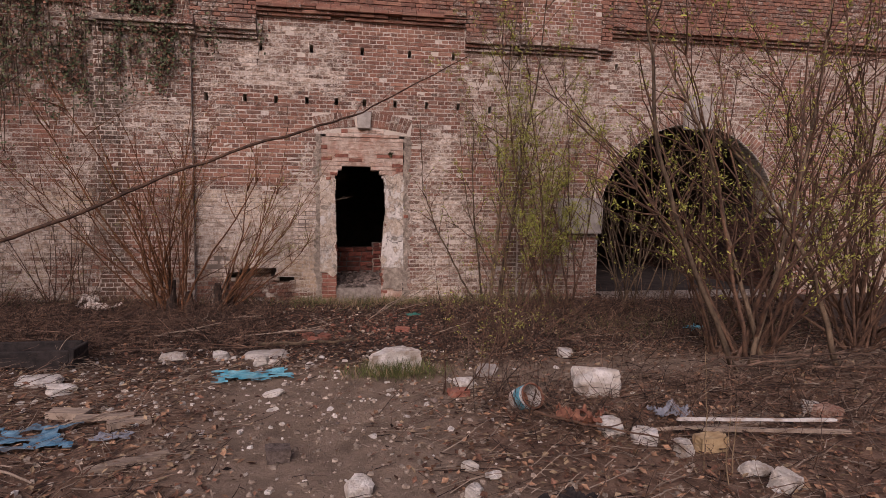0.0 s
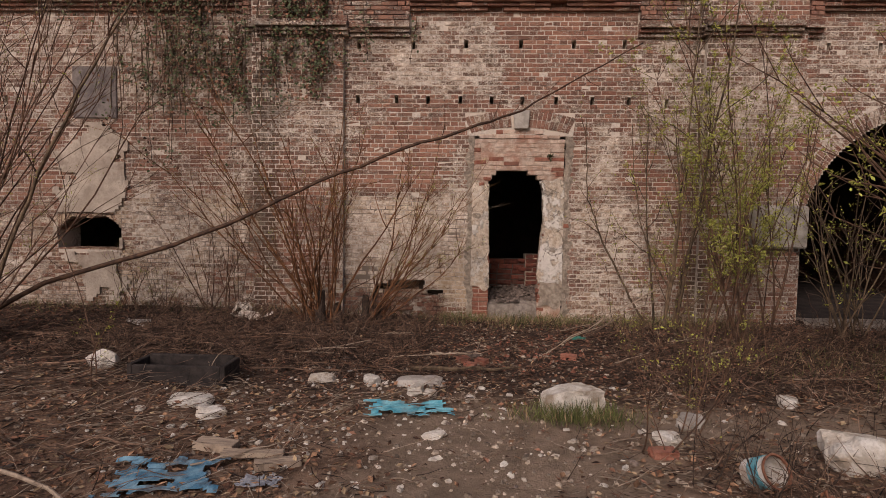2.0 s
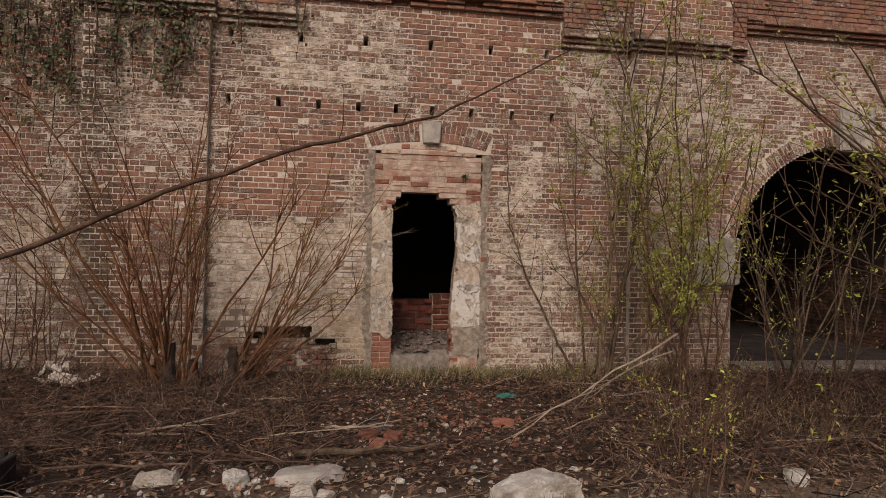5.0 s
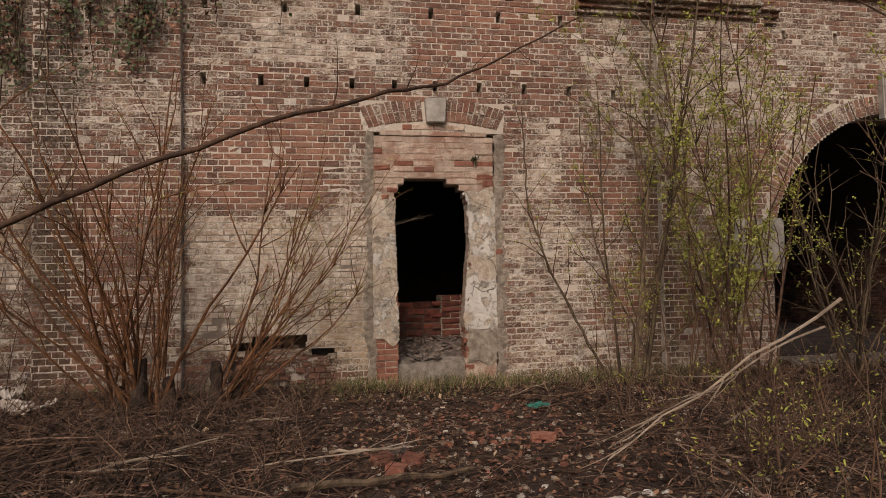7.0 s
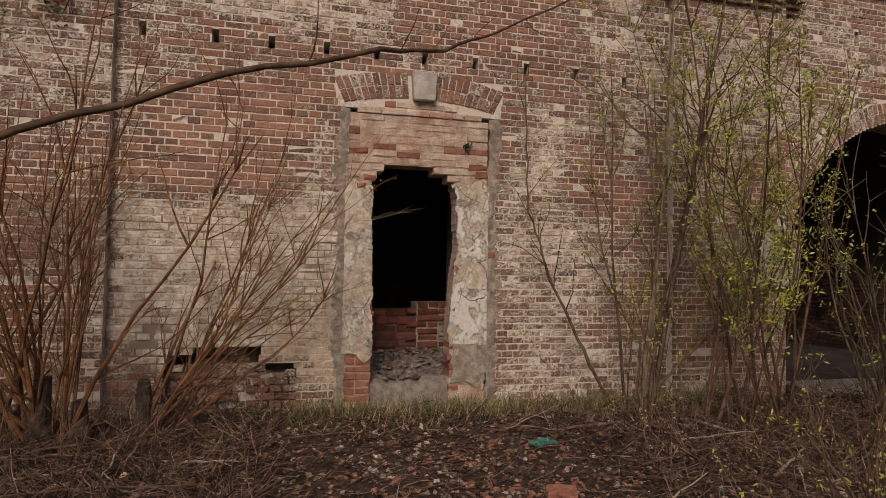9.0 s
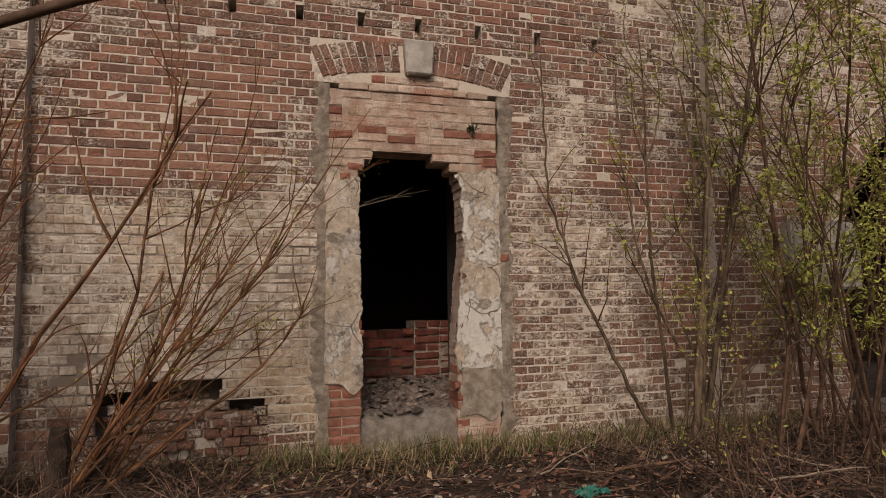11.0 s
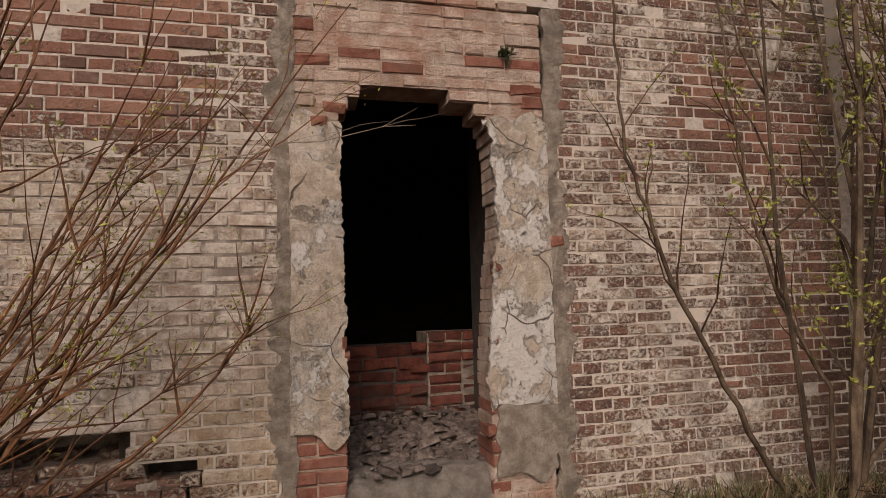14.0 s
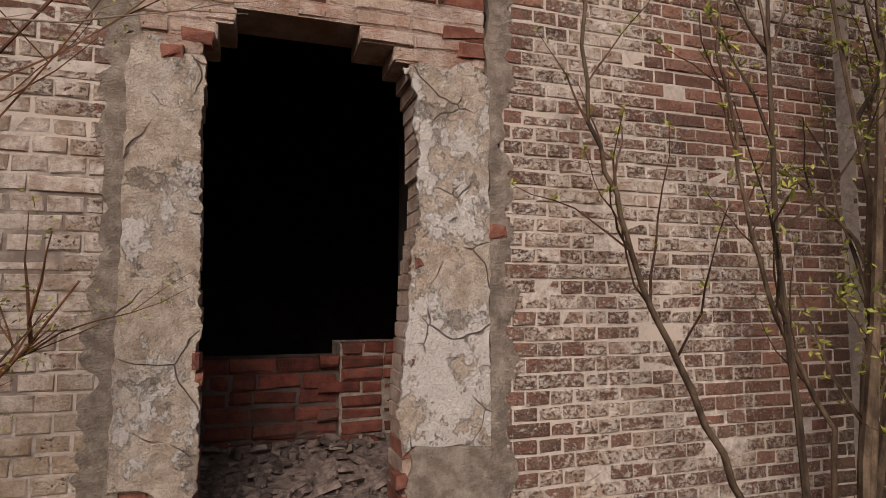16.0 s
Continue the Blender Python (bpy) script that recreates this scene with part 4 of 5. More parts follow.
# beside the doorway
shrub("young_tree", "multi-stemmed young tree with fresh green leaves by the wall", "tree", [(2.78, -0.42), (2.86, -0.38), (2.72, -0.36)], 4, 5.6, (0.03, 0.0), GREYBARK, 27, 0.026, 7, 520, spread=0.07, rise=0.02, leaf_size=0.042, wander=0.05)
def leaning_sapling(label, way, r, seed, twigs, leaves):
    """One crooked stem along a few turning points, with side twigs and buds."""
    h = random.Random(seed)
    origin = Vector(way[0])
    root = empty("sapling", Matrix.Translation(origin), label, "tree")
    pts = []
    for a, b in zip(way, way[1:]):
        for k in range(4):
            pts.append(Vector(a).lerp(Vector(b), k / 4) - origin + Vector((h.gauss(0, 0.008), h.gauss(0, 0.012), h.gauss(0, 0.006))))
    pts.append(Vector(way[-1]) - origin)
    t = Soup()
    t.tube(pts, taper(r, r * 0.3, len(pts)), 7)
    stem = t.put("stem", GREYBARK, root, smooth=True)
    buds = Soup()
    for _ in range(twigs):
        k = h.randint(len(pts) // 4, len(pts) - 2)
        d = (pts[k + 1] - pts[k]).normalized() + Vector((h.gauss(0, 0.7), h.gauss(-0.1, 0.35), h.gauss(0.3, 0.3)))
        q = bend(h, pts[k], d, h.uniform(0.3, 0.8), 6, 0.14, 0.03)
        t = Soup()
        t.tube(q, taper(r * 0.35, 0.0015, 7), 4)
        t.put("twig", BROWNBARK, stem)
        for _ in range(leaves):
            c = h.choice(q[2:])
            for _ in range(h.randint(3, 7)):
                ld = Vector((h.gauss(0, 0.7), h.gauss(0, 0.7), h.gauss(0.6, 0.6))).normalized()
                buds.leaf(c, ld, Vector((h.gauss(0, 1), h.gauss(0, 1), 1)).normalized(), h.uniform(0.015, 0.04), h.uniform(0.008, 0.018))
    buds.put("foliage", LEAF, root)
    return root


leaning_sapling("thin leaning sapling with sparse green buds", ((2.55, -0.32, 0.0), (2.22, -0.32, 0.46), (1.96, -0.32, 1.03), (1.78, -0.33, 1.33), (1.66, -0.36, 1.64), (1.52, -0.36, 2.04), (1.46, -0.38, 2.7), (1.44, -0.4, 3.3)), 0.019, 28, 12, 3)
leaning_sapling("slender sapling bending away from the trunk", ((2.76, -0.34, 0.0), (2.82, -0.33, 0.68), (2.52, -0.32, 1.21), (2.34, -0.34, 1.73), (2.22, -0.36, 2.43), (2.16, -0.4, 3.2)), 0.016, 281, 12, 3)
leaning_sapling("slender sapling bending away from the trunk", ((2.9, -0.34, 0.0), (3.04, -0.34, 0.94), (3.28, -0.34, 1.9), (3.45, -0.36, 2.41), (3.7, -0.38, 3.4)), 0.021, 282, 12, 3)
leaning_sapling("low crooked sapling bending along the wall", ((2.92, -0.36, 0.0), (3.02, -0.36, 0.25), (3.58, -0.38, 0.73), (3.97, -0.4, 1.04), (4.3, -0.45, 1.9)), 0.022, 283, 10, 3)
for way in (((-6.45, -2.9, 0.0), (-6.1, -2.9, 0.9), (-5.55, -2.9, 2.2), (-4.85, -2.85, 3.5), (-4.1, -2.8, 4.8)), ((-6.9, -3.0, 0.0), (-6.75, -2.95, 1.6), (-6.2, -2.9, 3.2), (-5.9, -2.8, 5.0)), ((-6.6, -3.1, 0.0), (-6.3, -3.0, 1.8), (-6.35, -2.9, 3.4), (-5.6, -2.8, 5.2))):
    leaning_sapling("tall grey willow limb leaning out of the thicket", way, 0.032, int(300 - 10 * way[-1][0]), 12, 2)
for way in (((4.33, -5.14, 0.0), (3.84, -5.05, 1.18), (3.38, -5.0, 2.41), (3.26, -5.0, 3.46), (3.1, -5.0, 4.4)), ((4.6, -5.0, 0.0), (5.0, -4.9, 1.2), (5.4, -4.8, 2.6), (5.6, -4.8, 4.2)),
            ((4.9, -4.9, 0.0), (4.55, -4.7, 1.3), (4.25, -4.6, 2.5), (3.7, -4.5, 3.6)), ((5.6, -5.2, 0.0), (5.3, -5.1, 1.1), (4.6, -5.0, 2.2), (4.1, -4.9, 2.7))):
    leaning_sapling("crooked willow trunk leaning out of the tangle", way, 0.034, int(500 + 10 * way[1][0]), 22, 3)
leaning_sapling("small sapling with bright new leaf clusters", ((2.72, -0.95, 0.0), (2.62, -0.95, 0.5), (2.42, -0.98, 0.95), (2.34, -1.0, 1.3)), 0.008, 284, 9, 5)
shrub("willow_shrub", "leafing willow shrub in fresh yellow-green", "shrub", [(3.15, -1.0), (3.3, -1.15), (3.1, -0.85)], 6, 4.8, (0.06, 0.0), BROWNBARK, 29, 0.016, 9, 1500, spread=0.20, leaf_size=0.045)
shrub("willow_shrub", "leafing willow shrub in fresh yellow-green", "shrub", [(3.7, -0.8), (4.1, -0.9), (3.4, -1.5)], 13, 4.8, (0.0, 0.0), BROWNBARK, 30, 0.016, 9, 2500, spread=0.24, leaf_size=0.046)
shrub("willow_shrub", "grey dead-stemmed shrub in front of the arch", "shrub", [(5.0, -1.25), (5.4, -1.0), (5.9, -1.1)], 22, 3.2, (0.1, 0.0), GREYBARK, 31, 0.013, 6, 260, spread=0.28, leaf_size=0.05)
shrub("willow_shrub", "large tangled willow with many arching bare branches", "shrub", [(4.75, -4.7), (5.2, -4.5), (4.6, -4.3)], 28, 4.8, (0.12, 0.05), BROWNBARK, 32, 0.021, 8, 1300, spread=0.40, rise=-0.01, wander=0.1, leaf_size=0.055)
shrub("willow_shrub", "large tangled willow with many arching bare branches", "shrub", [(6.3, -4.7), (6.9, -4.2), (7.4, -3.8)], 44, 4.8, (-0.12, 0.0), BROWNBARK, 33, 0.018, 8, 1600, spread=0.48, rise=-0.01, wander=0.1, leaf_size=0.055)
shrub("shrub", "low leafy shrub in yellow-green beside the path", "shrub", [(2.2, -3.5), (2.6, -3.2), (1.9, -3.8)], 24, 1.1, (0, 0), BROWNBARK, 34, 0.006, 6, 150, spread=0.55, leaf_size=0.035, leaf_low=0.1)
shrub("sapling", "dark bare sapling with thin side twigs", "tree", [(1.12, -5.26), (1.5, -4.95)], 6, 1.7, (0.0, 0), BROWNBARK, 35, 0.008, 6, 50, spread=0.35, leaf_size=0.03)
shrub("sapling", "dark bare sapling with thin side twigs", "tree", [(1.35, -5.95), (1.6, -6.1)], 8, 0.9, (-0.3, 0), STUMP, 36, 0.005, 5, 0, spread=0.5)
shrub("sapling", "dark bare sapling with thin side twigs", "tree", [(1.75, -2.1), (1.9, -1.9)], 6, 1.5, (0, 0), BROWNBARK, 37, 0.006, 6, 70, spread=0.3, leaf_size=0.03)

for x, y, k, tall in ((-2.3, -1.1, 40, 0.8), (-3.3, -1.2, 36, 0.9), (-1.5, -1.0, 26, 0.6), (3.5, -1.5, 24, 0.9), (4.4, -1.8, 26, 1.0), (5.4, -2.4, 26, 1.0), (3.6, -3.0, 22, 0.8),
                      (1.95, -6.15, 26, 0.42), (2.5, -6.9, 30, 0.4), (3.3, -7.2, 30, 0.4), (3.9, -5.9, 30, 0.55), (-3.3, -2.3, 34, 0.42), (-2.2, -2.1, 30, 0.4), (-4.4, -3.4, 30, 0.45), (-4.3, -5.4, 26, 0.4), (1.9, -2.7, 20, 0.45)):
    shrub("brushwood", "low tangle of dark dead suckers and bramble stems", "shrub", [(x, y), (x + 0.45, y - 0.2), (x - 0.45, y + 0.1), (x + 0.1, y - 0.5)], k, tall, (0, 0), BROWNBARK, int(400 + 10 * x - 100 * y), 0.005, 2, 0, spread=0.85, rise=-0.09, wander=0.16)

# the long fallen limb across the view, from the willow to the wall
g = random.Random(40)
limb = empty("fallen_limb", Matrix.Translation((-7.2, -2.35, 0.12)), "long smooth bare limb leaning across to the wall", "branch")
way = [Vector(p) - Vector((-7.2, -2.35, 0.12)) for p in ((-7.2, -2.35, 0.1), (-5.98, -2.27, 0.81), (-4.21, -2.25, 1.33), (-3.29, -2.23, 1.72), (-2.33, -2.2, 2.17), (-1.23, -2.19, 2.62),
       (-0.25, -1.9, 2.97), (0.4, -1.2, 3.29), (1.04, -0.62, 3.74), (2.25, -0.5, 4.42))]
fine = []
for a, b in zip(way, way[1:]):
    fine += [a.lerp(b, k / 4) + Vector((g.gauss(0, 0.006), g.gauss(0, 0.006), g.gauss(0, 0.008))) for k in range(4)]
fine.append(way[-1])
s = Soup()
s.tube(fine, taper(0.036, 0.009, len(fine)), 8)
s.put("limb", BROWNBARK, limb, smooth=True)
for k in (14, 20, 22, 25, 27, 30, 33):
    t = Soup()
    t.tube(bend(g, fine[k], (g.uniform(-0.3, 0.8), g.uniform(-0.4, 0.3), g.uniform(-0.9, 0.9)), g.uniform(0.25, 0.6), 6, 0.15), taper(0.006, 0.002, 7), 4)
    t.put("twig", BROWNBARK, limb)


def fallen(name, label, a, b, r, bark, seed, forks=3):
    h = random.Random(seed)
    root = empty(name, Matrix.Translation(a), label, "branch")
    d = Vector(b) - Vector(a)
    pts = [d * (i / 8) + Vector((h.gauss(0, 0.008), h.gauss(0, 0.008), h.gauss(0, 0.006))) * d.length for i in range(9)]
    s = Soup()
    s.tube(pts, taper(r, r * 0.4, 9), 6)
    s.put("limb", bark, root)
    for _ in range(forks):
        k = h.randint(3, 7)
        t = Soup()
        t.tube(bend(h, pts[k], d.normalized() + Vector((h.gauss(0, 0.5), h.gauss(0, 0.5), h.gauss(0.1, 0.25))), d.length * h.uniform(0.15, 0.35), 5, 0.12), taper(r * 0.5, r * 0.15, 6), 4)
        t.put("twig", bark, root)
    return root


fallen("fallen_branch", "pale dead branch propped over the litter", (1.10, -5.25, 1.27), (0.28, -5.03, 0.69), 0.0065, PALEBARK, 50, 5)
fallen("fallen_branch", "thin pale dead branch crossing another", (1.16, -5.1, 1.16), (0.33, -4.93, 0.70), 0.005, PALEBARK, 58, 3)
fallen("fallen_branch", "grey fallen branch lying among the litter", (-1.0, -3.25, 0.04), (0.25, -3.2, 0.06), 0.03, GREYBARK, 51, 2)
fallen("fallen_branch", "long thin branch lying in the leaf litter", (-3.6, -2.2, 0.12), (-1.3, -2.0, 0.10), 0.014, BROWNBARK, 52, 2)
fallen("fallen_branch", "long thin branch lying in the leaf litter", (-6.0, -2.2, 0.18), (-3.6, -1.9, 0.2), 0.013, BROWNBARK, 53, 3)
fallen("fallen_branch", "dry pale branch lying on the litter", (-4.0, -6.1, 0.25), (-1.9, -6.9, 0.05), 0.018, PALEBARK, 54, 2)
fallen("fallen_branch", "long thin branch lying in the leaf litter", (1.6, -6.3, 0.12), (2.6, -7.0, 0.08), 0.013, BROWNBARK, 55, 2)
fallen("fallen_branch", "thin pale branch lying by the path", (-2.3, -5.9, 0.05), (-1.6, -5.35, 0.06), 0.008, PALEBARK, 56, 1)
fallen("fallen_branch", "pale twig hanging before the dark doorway", (-0.75, -1.25, 1.70), (0.14, -1.2, 1.92), 0.003, PALEBARK, 57, 4)
for k in range(16):
    h = random.Random(70 + k)
    x, y = h.uniform(3.6, 6.5), h.uniform(-6.6, -4.2)
    a = h.uniform(-0.5, 0.5)
    z = ground_z(x, y) + 0.05 + 0.1 * h.random()
    l = h.uniform(0.8, 1.9)
    fallen("fallen_branch", "dry brown branch in a heap of brushwood", (x, y, z), (x + l * math.cos(a), y + l * math.sin(a), z + h.uniform(-0.02, 0.2)), h.uniform(0.008, 0.016), TWIG, 90 + k, 2)
for k in range(26):
    h = random.Random(170 + k)
    x, y = h.uniform(-6.5, -2.6), h.uniform(-5.8, -1.2)
    a = h.uniform(-0.6, 0.6)
    z = ground_z(x, y) + 0.04 + 0.05 * h.random()
    l = h.uniform(0.8, 1.8)
    fallen("fallen_branch", "dry brown branch in a heap of brushwood", (x, y, z), (x + l * math.cos(a), y + l * math.sin(a), z + h.uniform(-0.02, 0.1)), h.uniform(0.006, 0.013), TWIG, 190 + k, 2)

for k in range(48):
    h = random.Random(270 + k)
    x, y = (h.uniform(-4.6, -0.7), h.uniform(-3.5, -1.0)) if k < 28 else (h.uniform(0.9, 4.6), h.uniform(-4.2, -1.0))
    a, l = h.gauss(0, 0.7), h.uniform(0.35, 1.2)
    z = ground_z(x, y) + 0.03 + 0.06 * h.random()
    pale = h.random() < 0.4
    fallen("fallen_branch", "bleached dead stick lying in the litter" if pale else "dark dead stick lying in the litter", (x, y, z), (x + l * math.cos(a), y + l * math.sin(a), z + h.uniform(-0.02, 0.16)), h.uniform(0.006, 0.014), PALEBARK if pale else BROWNBARK, 320 + k, 2)

# ---- ivy on the wall ----
g = random.Random(60)
ivy = empty("ivy", Matrix.Translation((-4.7, -0.05, 2.6)), "half-dead ivy hanging down the brick wall", "climbing plant")
vines, iv, dead = Soup(), Soup(), Soup()
for k in range(130):
    x = g.gauss(-4.85, 0.8) if k < 85 else g.gauss(-3.1, 0.45)
    zt = g.uniform(4.2, 6.3)
    drop = g.uniform(0.5, 2.6) if k < 85 else g.uniform(0.3, 1.0)
    if k >= 85:
        zt = g.uniform(4.3, 5.6)
    yb = face_y(x, zt) - 0.03
    floor_z = g.uniform(2.5, 4.2)
    pts = []
    for i in range(9):
        z = zt - drop * i / 8
        pts.append(Vector((x + 0.12 * noise.noise((x * 3, z * 1.3, k)) + 4.7, yb - g.uniform(0, 0.07) + 0.05, max(z, floor_z) - 2.6)))
    vines.tube(pts, taper(0.010, 0.004, 9), 4)
    clump = 0.5 + 1.2 * noise.noise((x * 2.2, 4.0, 1.0))
    for q in pts:
        for _ in range(int(g.choice((0, 1, 3, 6, 12)) * (0.4 + clump))):
            t = dead if g.random() < 0.45 else iv
            d = Vector((g.gauss(0, 1), g.gauss(-0.7, 0.5), g.gauss(-0.5, 0.7))).normalized()
            t.leaf(q + Vector((g.gauss(0, 0.07), g.gauss(-0.03, 0.03), g.gauss(0, 0.1))), d, Vector((0, -1, 0.3)), g.uniform(0.035, 0.075), g.uniform(0.03, 0.06))
vines.put("vines", GREYBARK, ivy)
iv.put("foliage", IVY, ivy)
dead.put("dead_foliage", DEADLEAF, ivy, "withered brown ivy leaves")


# ---- stones, bricks and litter that can be told apart ----
def rock(name, label, category, x, y, size, material, seed, sink=0.15, rz=0.0, tilt=0.0, blocky=0.5, group="", z=None):
    """A broken stone with worn edges."""
    h = random.Random(seed)
    bm = bmesh.new()
    bmesh.ops.create_cube(bm, size=1)
    bmesh.ops.subdivide_edges(bm, edges=bm.edges[:], cuts=6 if max(size) > 0.3 else 4, use_grid_fill=True)
    off = Vector((h.uniform(0, 50), h.uniform(0, 50), h.uniform(0, 50)))
    planes = [(Vector((h.gauss(0, 1), h.gauss(0, 1), h.gauss(0.3, 0.8))).normalized(), h.uniform(0.42, 0.58)) for _ in range(10)]
    for v in bm.verts:
        c = v.co.copy()
        ball = c.normalized() * 0.6
        c = c.lerp(ball, 0.45 * (1 - blocky))
        for nrm, far in (planes if blocky < 0.85 else []):
            over = c.dot(nrm) - far
            if over > 0:
                c -= nrm * over
        c += c.normalized() * (0.10 * noise.noise(c * 1.9 + off) + 0.06 * noise.noise(c * 6 + off))
        v.co = Vector((c.x * size[0], c.y * size[1], c.z * size[2]))
    ob = part(name, bm, material, None)
    zz = (ground_z(x, y) if z is None else z) + size[2] * (0.5 - sink)
    ob.matrix_world = pose(x, y, zz, tilt, tilt * 0.6, rz)
    return tagged(ob, label, category, group)


rock("limestone_block", "large pale limestone block with grass at its foot", "stone", 0.62, -4.36, (0.56, 0.34, 0.30), LIMESTONE, 1, 0.12, 8, 3, 0.78)
rock("stone", "big rounded white stone lump", "stone", 2.52, -5.5, (0.43, 0.32, 0.30), LIMESTONE, 2, 0.15, -12, 4, 0.5)
rock("stone", "broken white concrete lump", "stone", 2.18, -6.55, (0.21, 0.17, 0.15), LIMESTONE, 3, 0.12, 20, 5, 0.7)
rock("stone", "broken white concrete lump", "stone", 2.40, -6.68, (0.19, 0.16, 0.13), LIMESTONE, 4, 0.12, -20, 6, 0.75)
rock("stone", "pale block with a yellow face", "stone", 2.58, -6.95, (0.16, 0.13, 0.12), LIMESTONE, 5, 0.12, 10, 4, 0.8)
rock("block", "yellowed wooden block lying in the rubbish", "block", 2.82, -6.92, (0.24, 0.12, 0.13), YELLOWWOOD, 6, 0.1, 5, 2, 0.92)
rock("stone", "white chalky block in the leaf litter", "stone", 2.93, -7.30, (0.21, 0.14, 0.10), LIMESTONE, 7, 0.1, 5, 8, 0.8)
rock("stone", "white chalky block in the leaf litter", "stone", 2.95, -7.55, (0.18, 0.15, 0.13), LIMESTONE, 8, 0.1, 30, 12, 0.85)
rock("stone", "pale stone with a broken side", "stone", 0.12, -7.2, (0.17, 0.15, 0.14), LIMESTONE, 9, 0.15, 15, 5, 0.5)
rock("stone", "white stone on the path", "stone", 0.85, -7.35, (0.13, 0.10, 0.08), LIMESTONE, 10, 0.2, 60, 0, 0.5)
rock("stone", "white stone on the path", "stone", 0.78, -7.7, (0.2, 0.15, 0.13), LIMESTONE, 11, 0.2, 40, 0, 0.55)
rock("stone", "white stone on the path", "stone", 1.03, -7.15, (0.10, 0.08, 0.06), LIMESTONE, 12, 0.2, 10, 0, 0.6)
rock("stone", "white stone on the path", "stone", 0.90, -7.0, (0.1, 0.12, 0.06), LIMESTONE, 13, 0.2, 70, 0, 0.6)
rock("brick", "loose dark brick standing on the path", "brick", -0.44, -6.6, (0.17, 0.12, 0.11), RUBBLE, 14, 0.05, 8, 3, 0.97)
rock("stone", "flat pale stone in the litter", "stone", -1.92, -3.6, (0.26, 0.16, 0.10), LIMESTONE, 15, 0.15, 0, 4, 0.7)
rock("stone", "pale stone in the litter", "stone", -1.36, -3.72, (0.17, 0.14, 0.12), LIMESTONE, 16, 0.15, 15, 4, 0.7)
rock("stone", "flat concrete slab piece with stones on it", "stone", -0.85, -3.6, (0.5, 0.26, 0.10), CONCRETE, 17, 0.2, 5, 3, 0.7)
rock("stone", "rounded white stone beside the slab", "stone", -0.88, -3.98, (0.17, 0.13, 0.13), LIMESTONE, 18, 0.15, 0, 0, 0.45)
rock("stone", "rounded white stone beside the slab", "stone", -0.73, -4.05, (0.12, 0.1, 0.1), LIMESTONE, 19, 0.15, 50, 0, 0.45)
rock("stone", "flat white stone on the path", "stone", -0.62, -5.1, (0.19, 0.12, 0.06), LIMESTONE, 20, 0.2, 10, 0, 0.5)
rock("brick", "red brick fragment lying in the litter", "brick", 0.93, -2.42, (0.2, 0.1, 0.07), BRICK_STUB, 21, 0.1, -10, 6, 0.9)
rock("brick", "broken brick in a small heap", "brick", -0.40, -2.72, (0.15, 0.10, 0.07), BRICK_STUB, 22, 0.1, 30, 8, 0.9, "brick heap")
rock("brick", "broken brick in a small heap", "brick", -0.18, -2.78, (0.14, 0.10, 0.07), BRICK_STUB, 23, 0.1, -30, 8, 0.9, "brick heap")
rock("brick", "broken brick in a small heap", "brick", -0.28, -2.55, (0.15, 0.10, 0.08), RUBBLE, 24, 0.1, 0, 8, 0.9, "brick heap")
rock("brick", "broken brick in a small heap", "brick", -0.32, -2.98, (0.13, 0.13, 0.08), BRICK_STUB, 25, 0.1, 70, 8, 0.9, "brick heap")
rock("brick", "red brick fragment by the path", "brick", 1.15, -5.4, (0.2, 0.11, 0.07), BRICK_STUB, 26, 0.1, 10, 5, 0.9)
rock("stone", "pale flat stone by the path", "stone", 1.28, -5.08, (0.22, 0.17, 0.12), LIMESTONE, 27, 0.12, 40, 8, 0.7)
rock("stone", "pale flat stone by the path", "stone", 1.62, -4.65, (0.24, 0.18, 0.12), CONCRETE, 28, 0.12, 15, 8, 0.75)
rock("stone", "pale stone under the brushwood", "stone", -4.35, -3.6, (0.30, 0.2, 0.2), LIMESTONE, 29, 0.12, 15, 8, 0.6)
rock("stone", "pale stone before the dark pit", "stone", -2.95, -4.5, (0.36, 0.24, 0.1), LIMESTONE, 30, 0.15, 5, 3, 0.5)
rock("stone", "pale stone before the dark pit", "stone", -2.65, -4.75, (0.26, 0.2, 0.09), LIMESTONE, 31, 0.15, 30, 3, 0.5)
rock("stone", "white stone under the shrub", "stone", 2.76, -4.1, (0.2, 0.16, 0.12), LIMESTONE, 32, 0.12, 30, 3, 0.5)
rock("brick", "broken brick with a white face", "brick", 4.2, -6.55, (0.22, 0.16, 0.14), BRICK_RED, 33, 0.12, 20, 6, 0.85)
rock("stone", "white stone beside the broken brick", "stone", 4.25, -6.3, (0.18, 0.14, 0.1), LIMESTONE, 34, 0.1, 60, 5, 0.6)
gg = random.Random(80)
for k in range(64):
    x, y = gg.gauss(-1.3, 1.4), gg.gauss(-4.4, 1.3)
    s = 0.022 + 0.055 * gg.random() ** 2
    rock("stone", "small pale stone scattered on the earth", "stone", x, y, (s * 1.5, s, s * 0.6), LIMESTONE if gg.random() < 0.7 else RUBBLE, 300 + k, 0.2, gg.uniform(0, 180), gg.uniform(-6, 6), 0.5, "scattered stones")


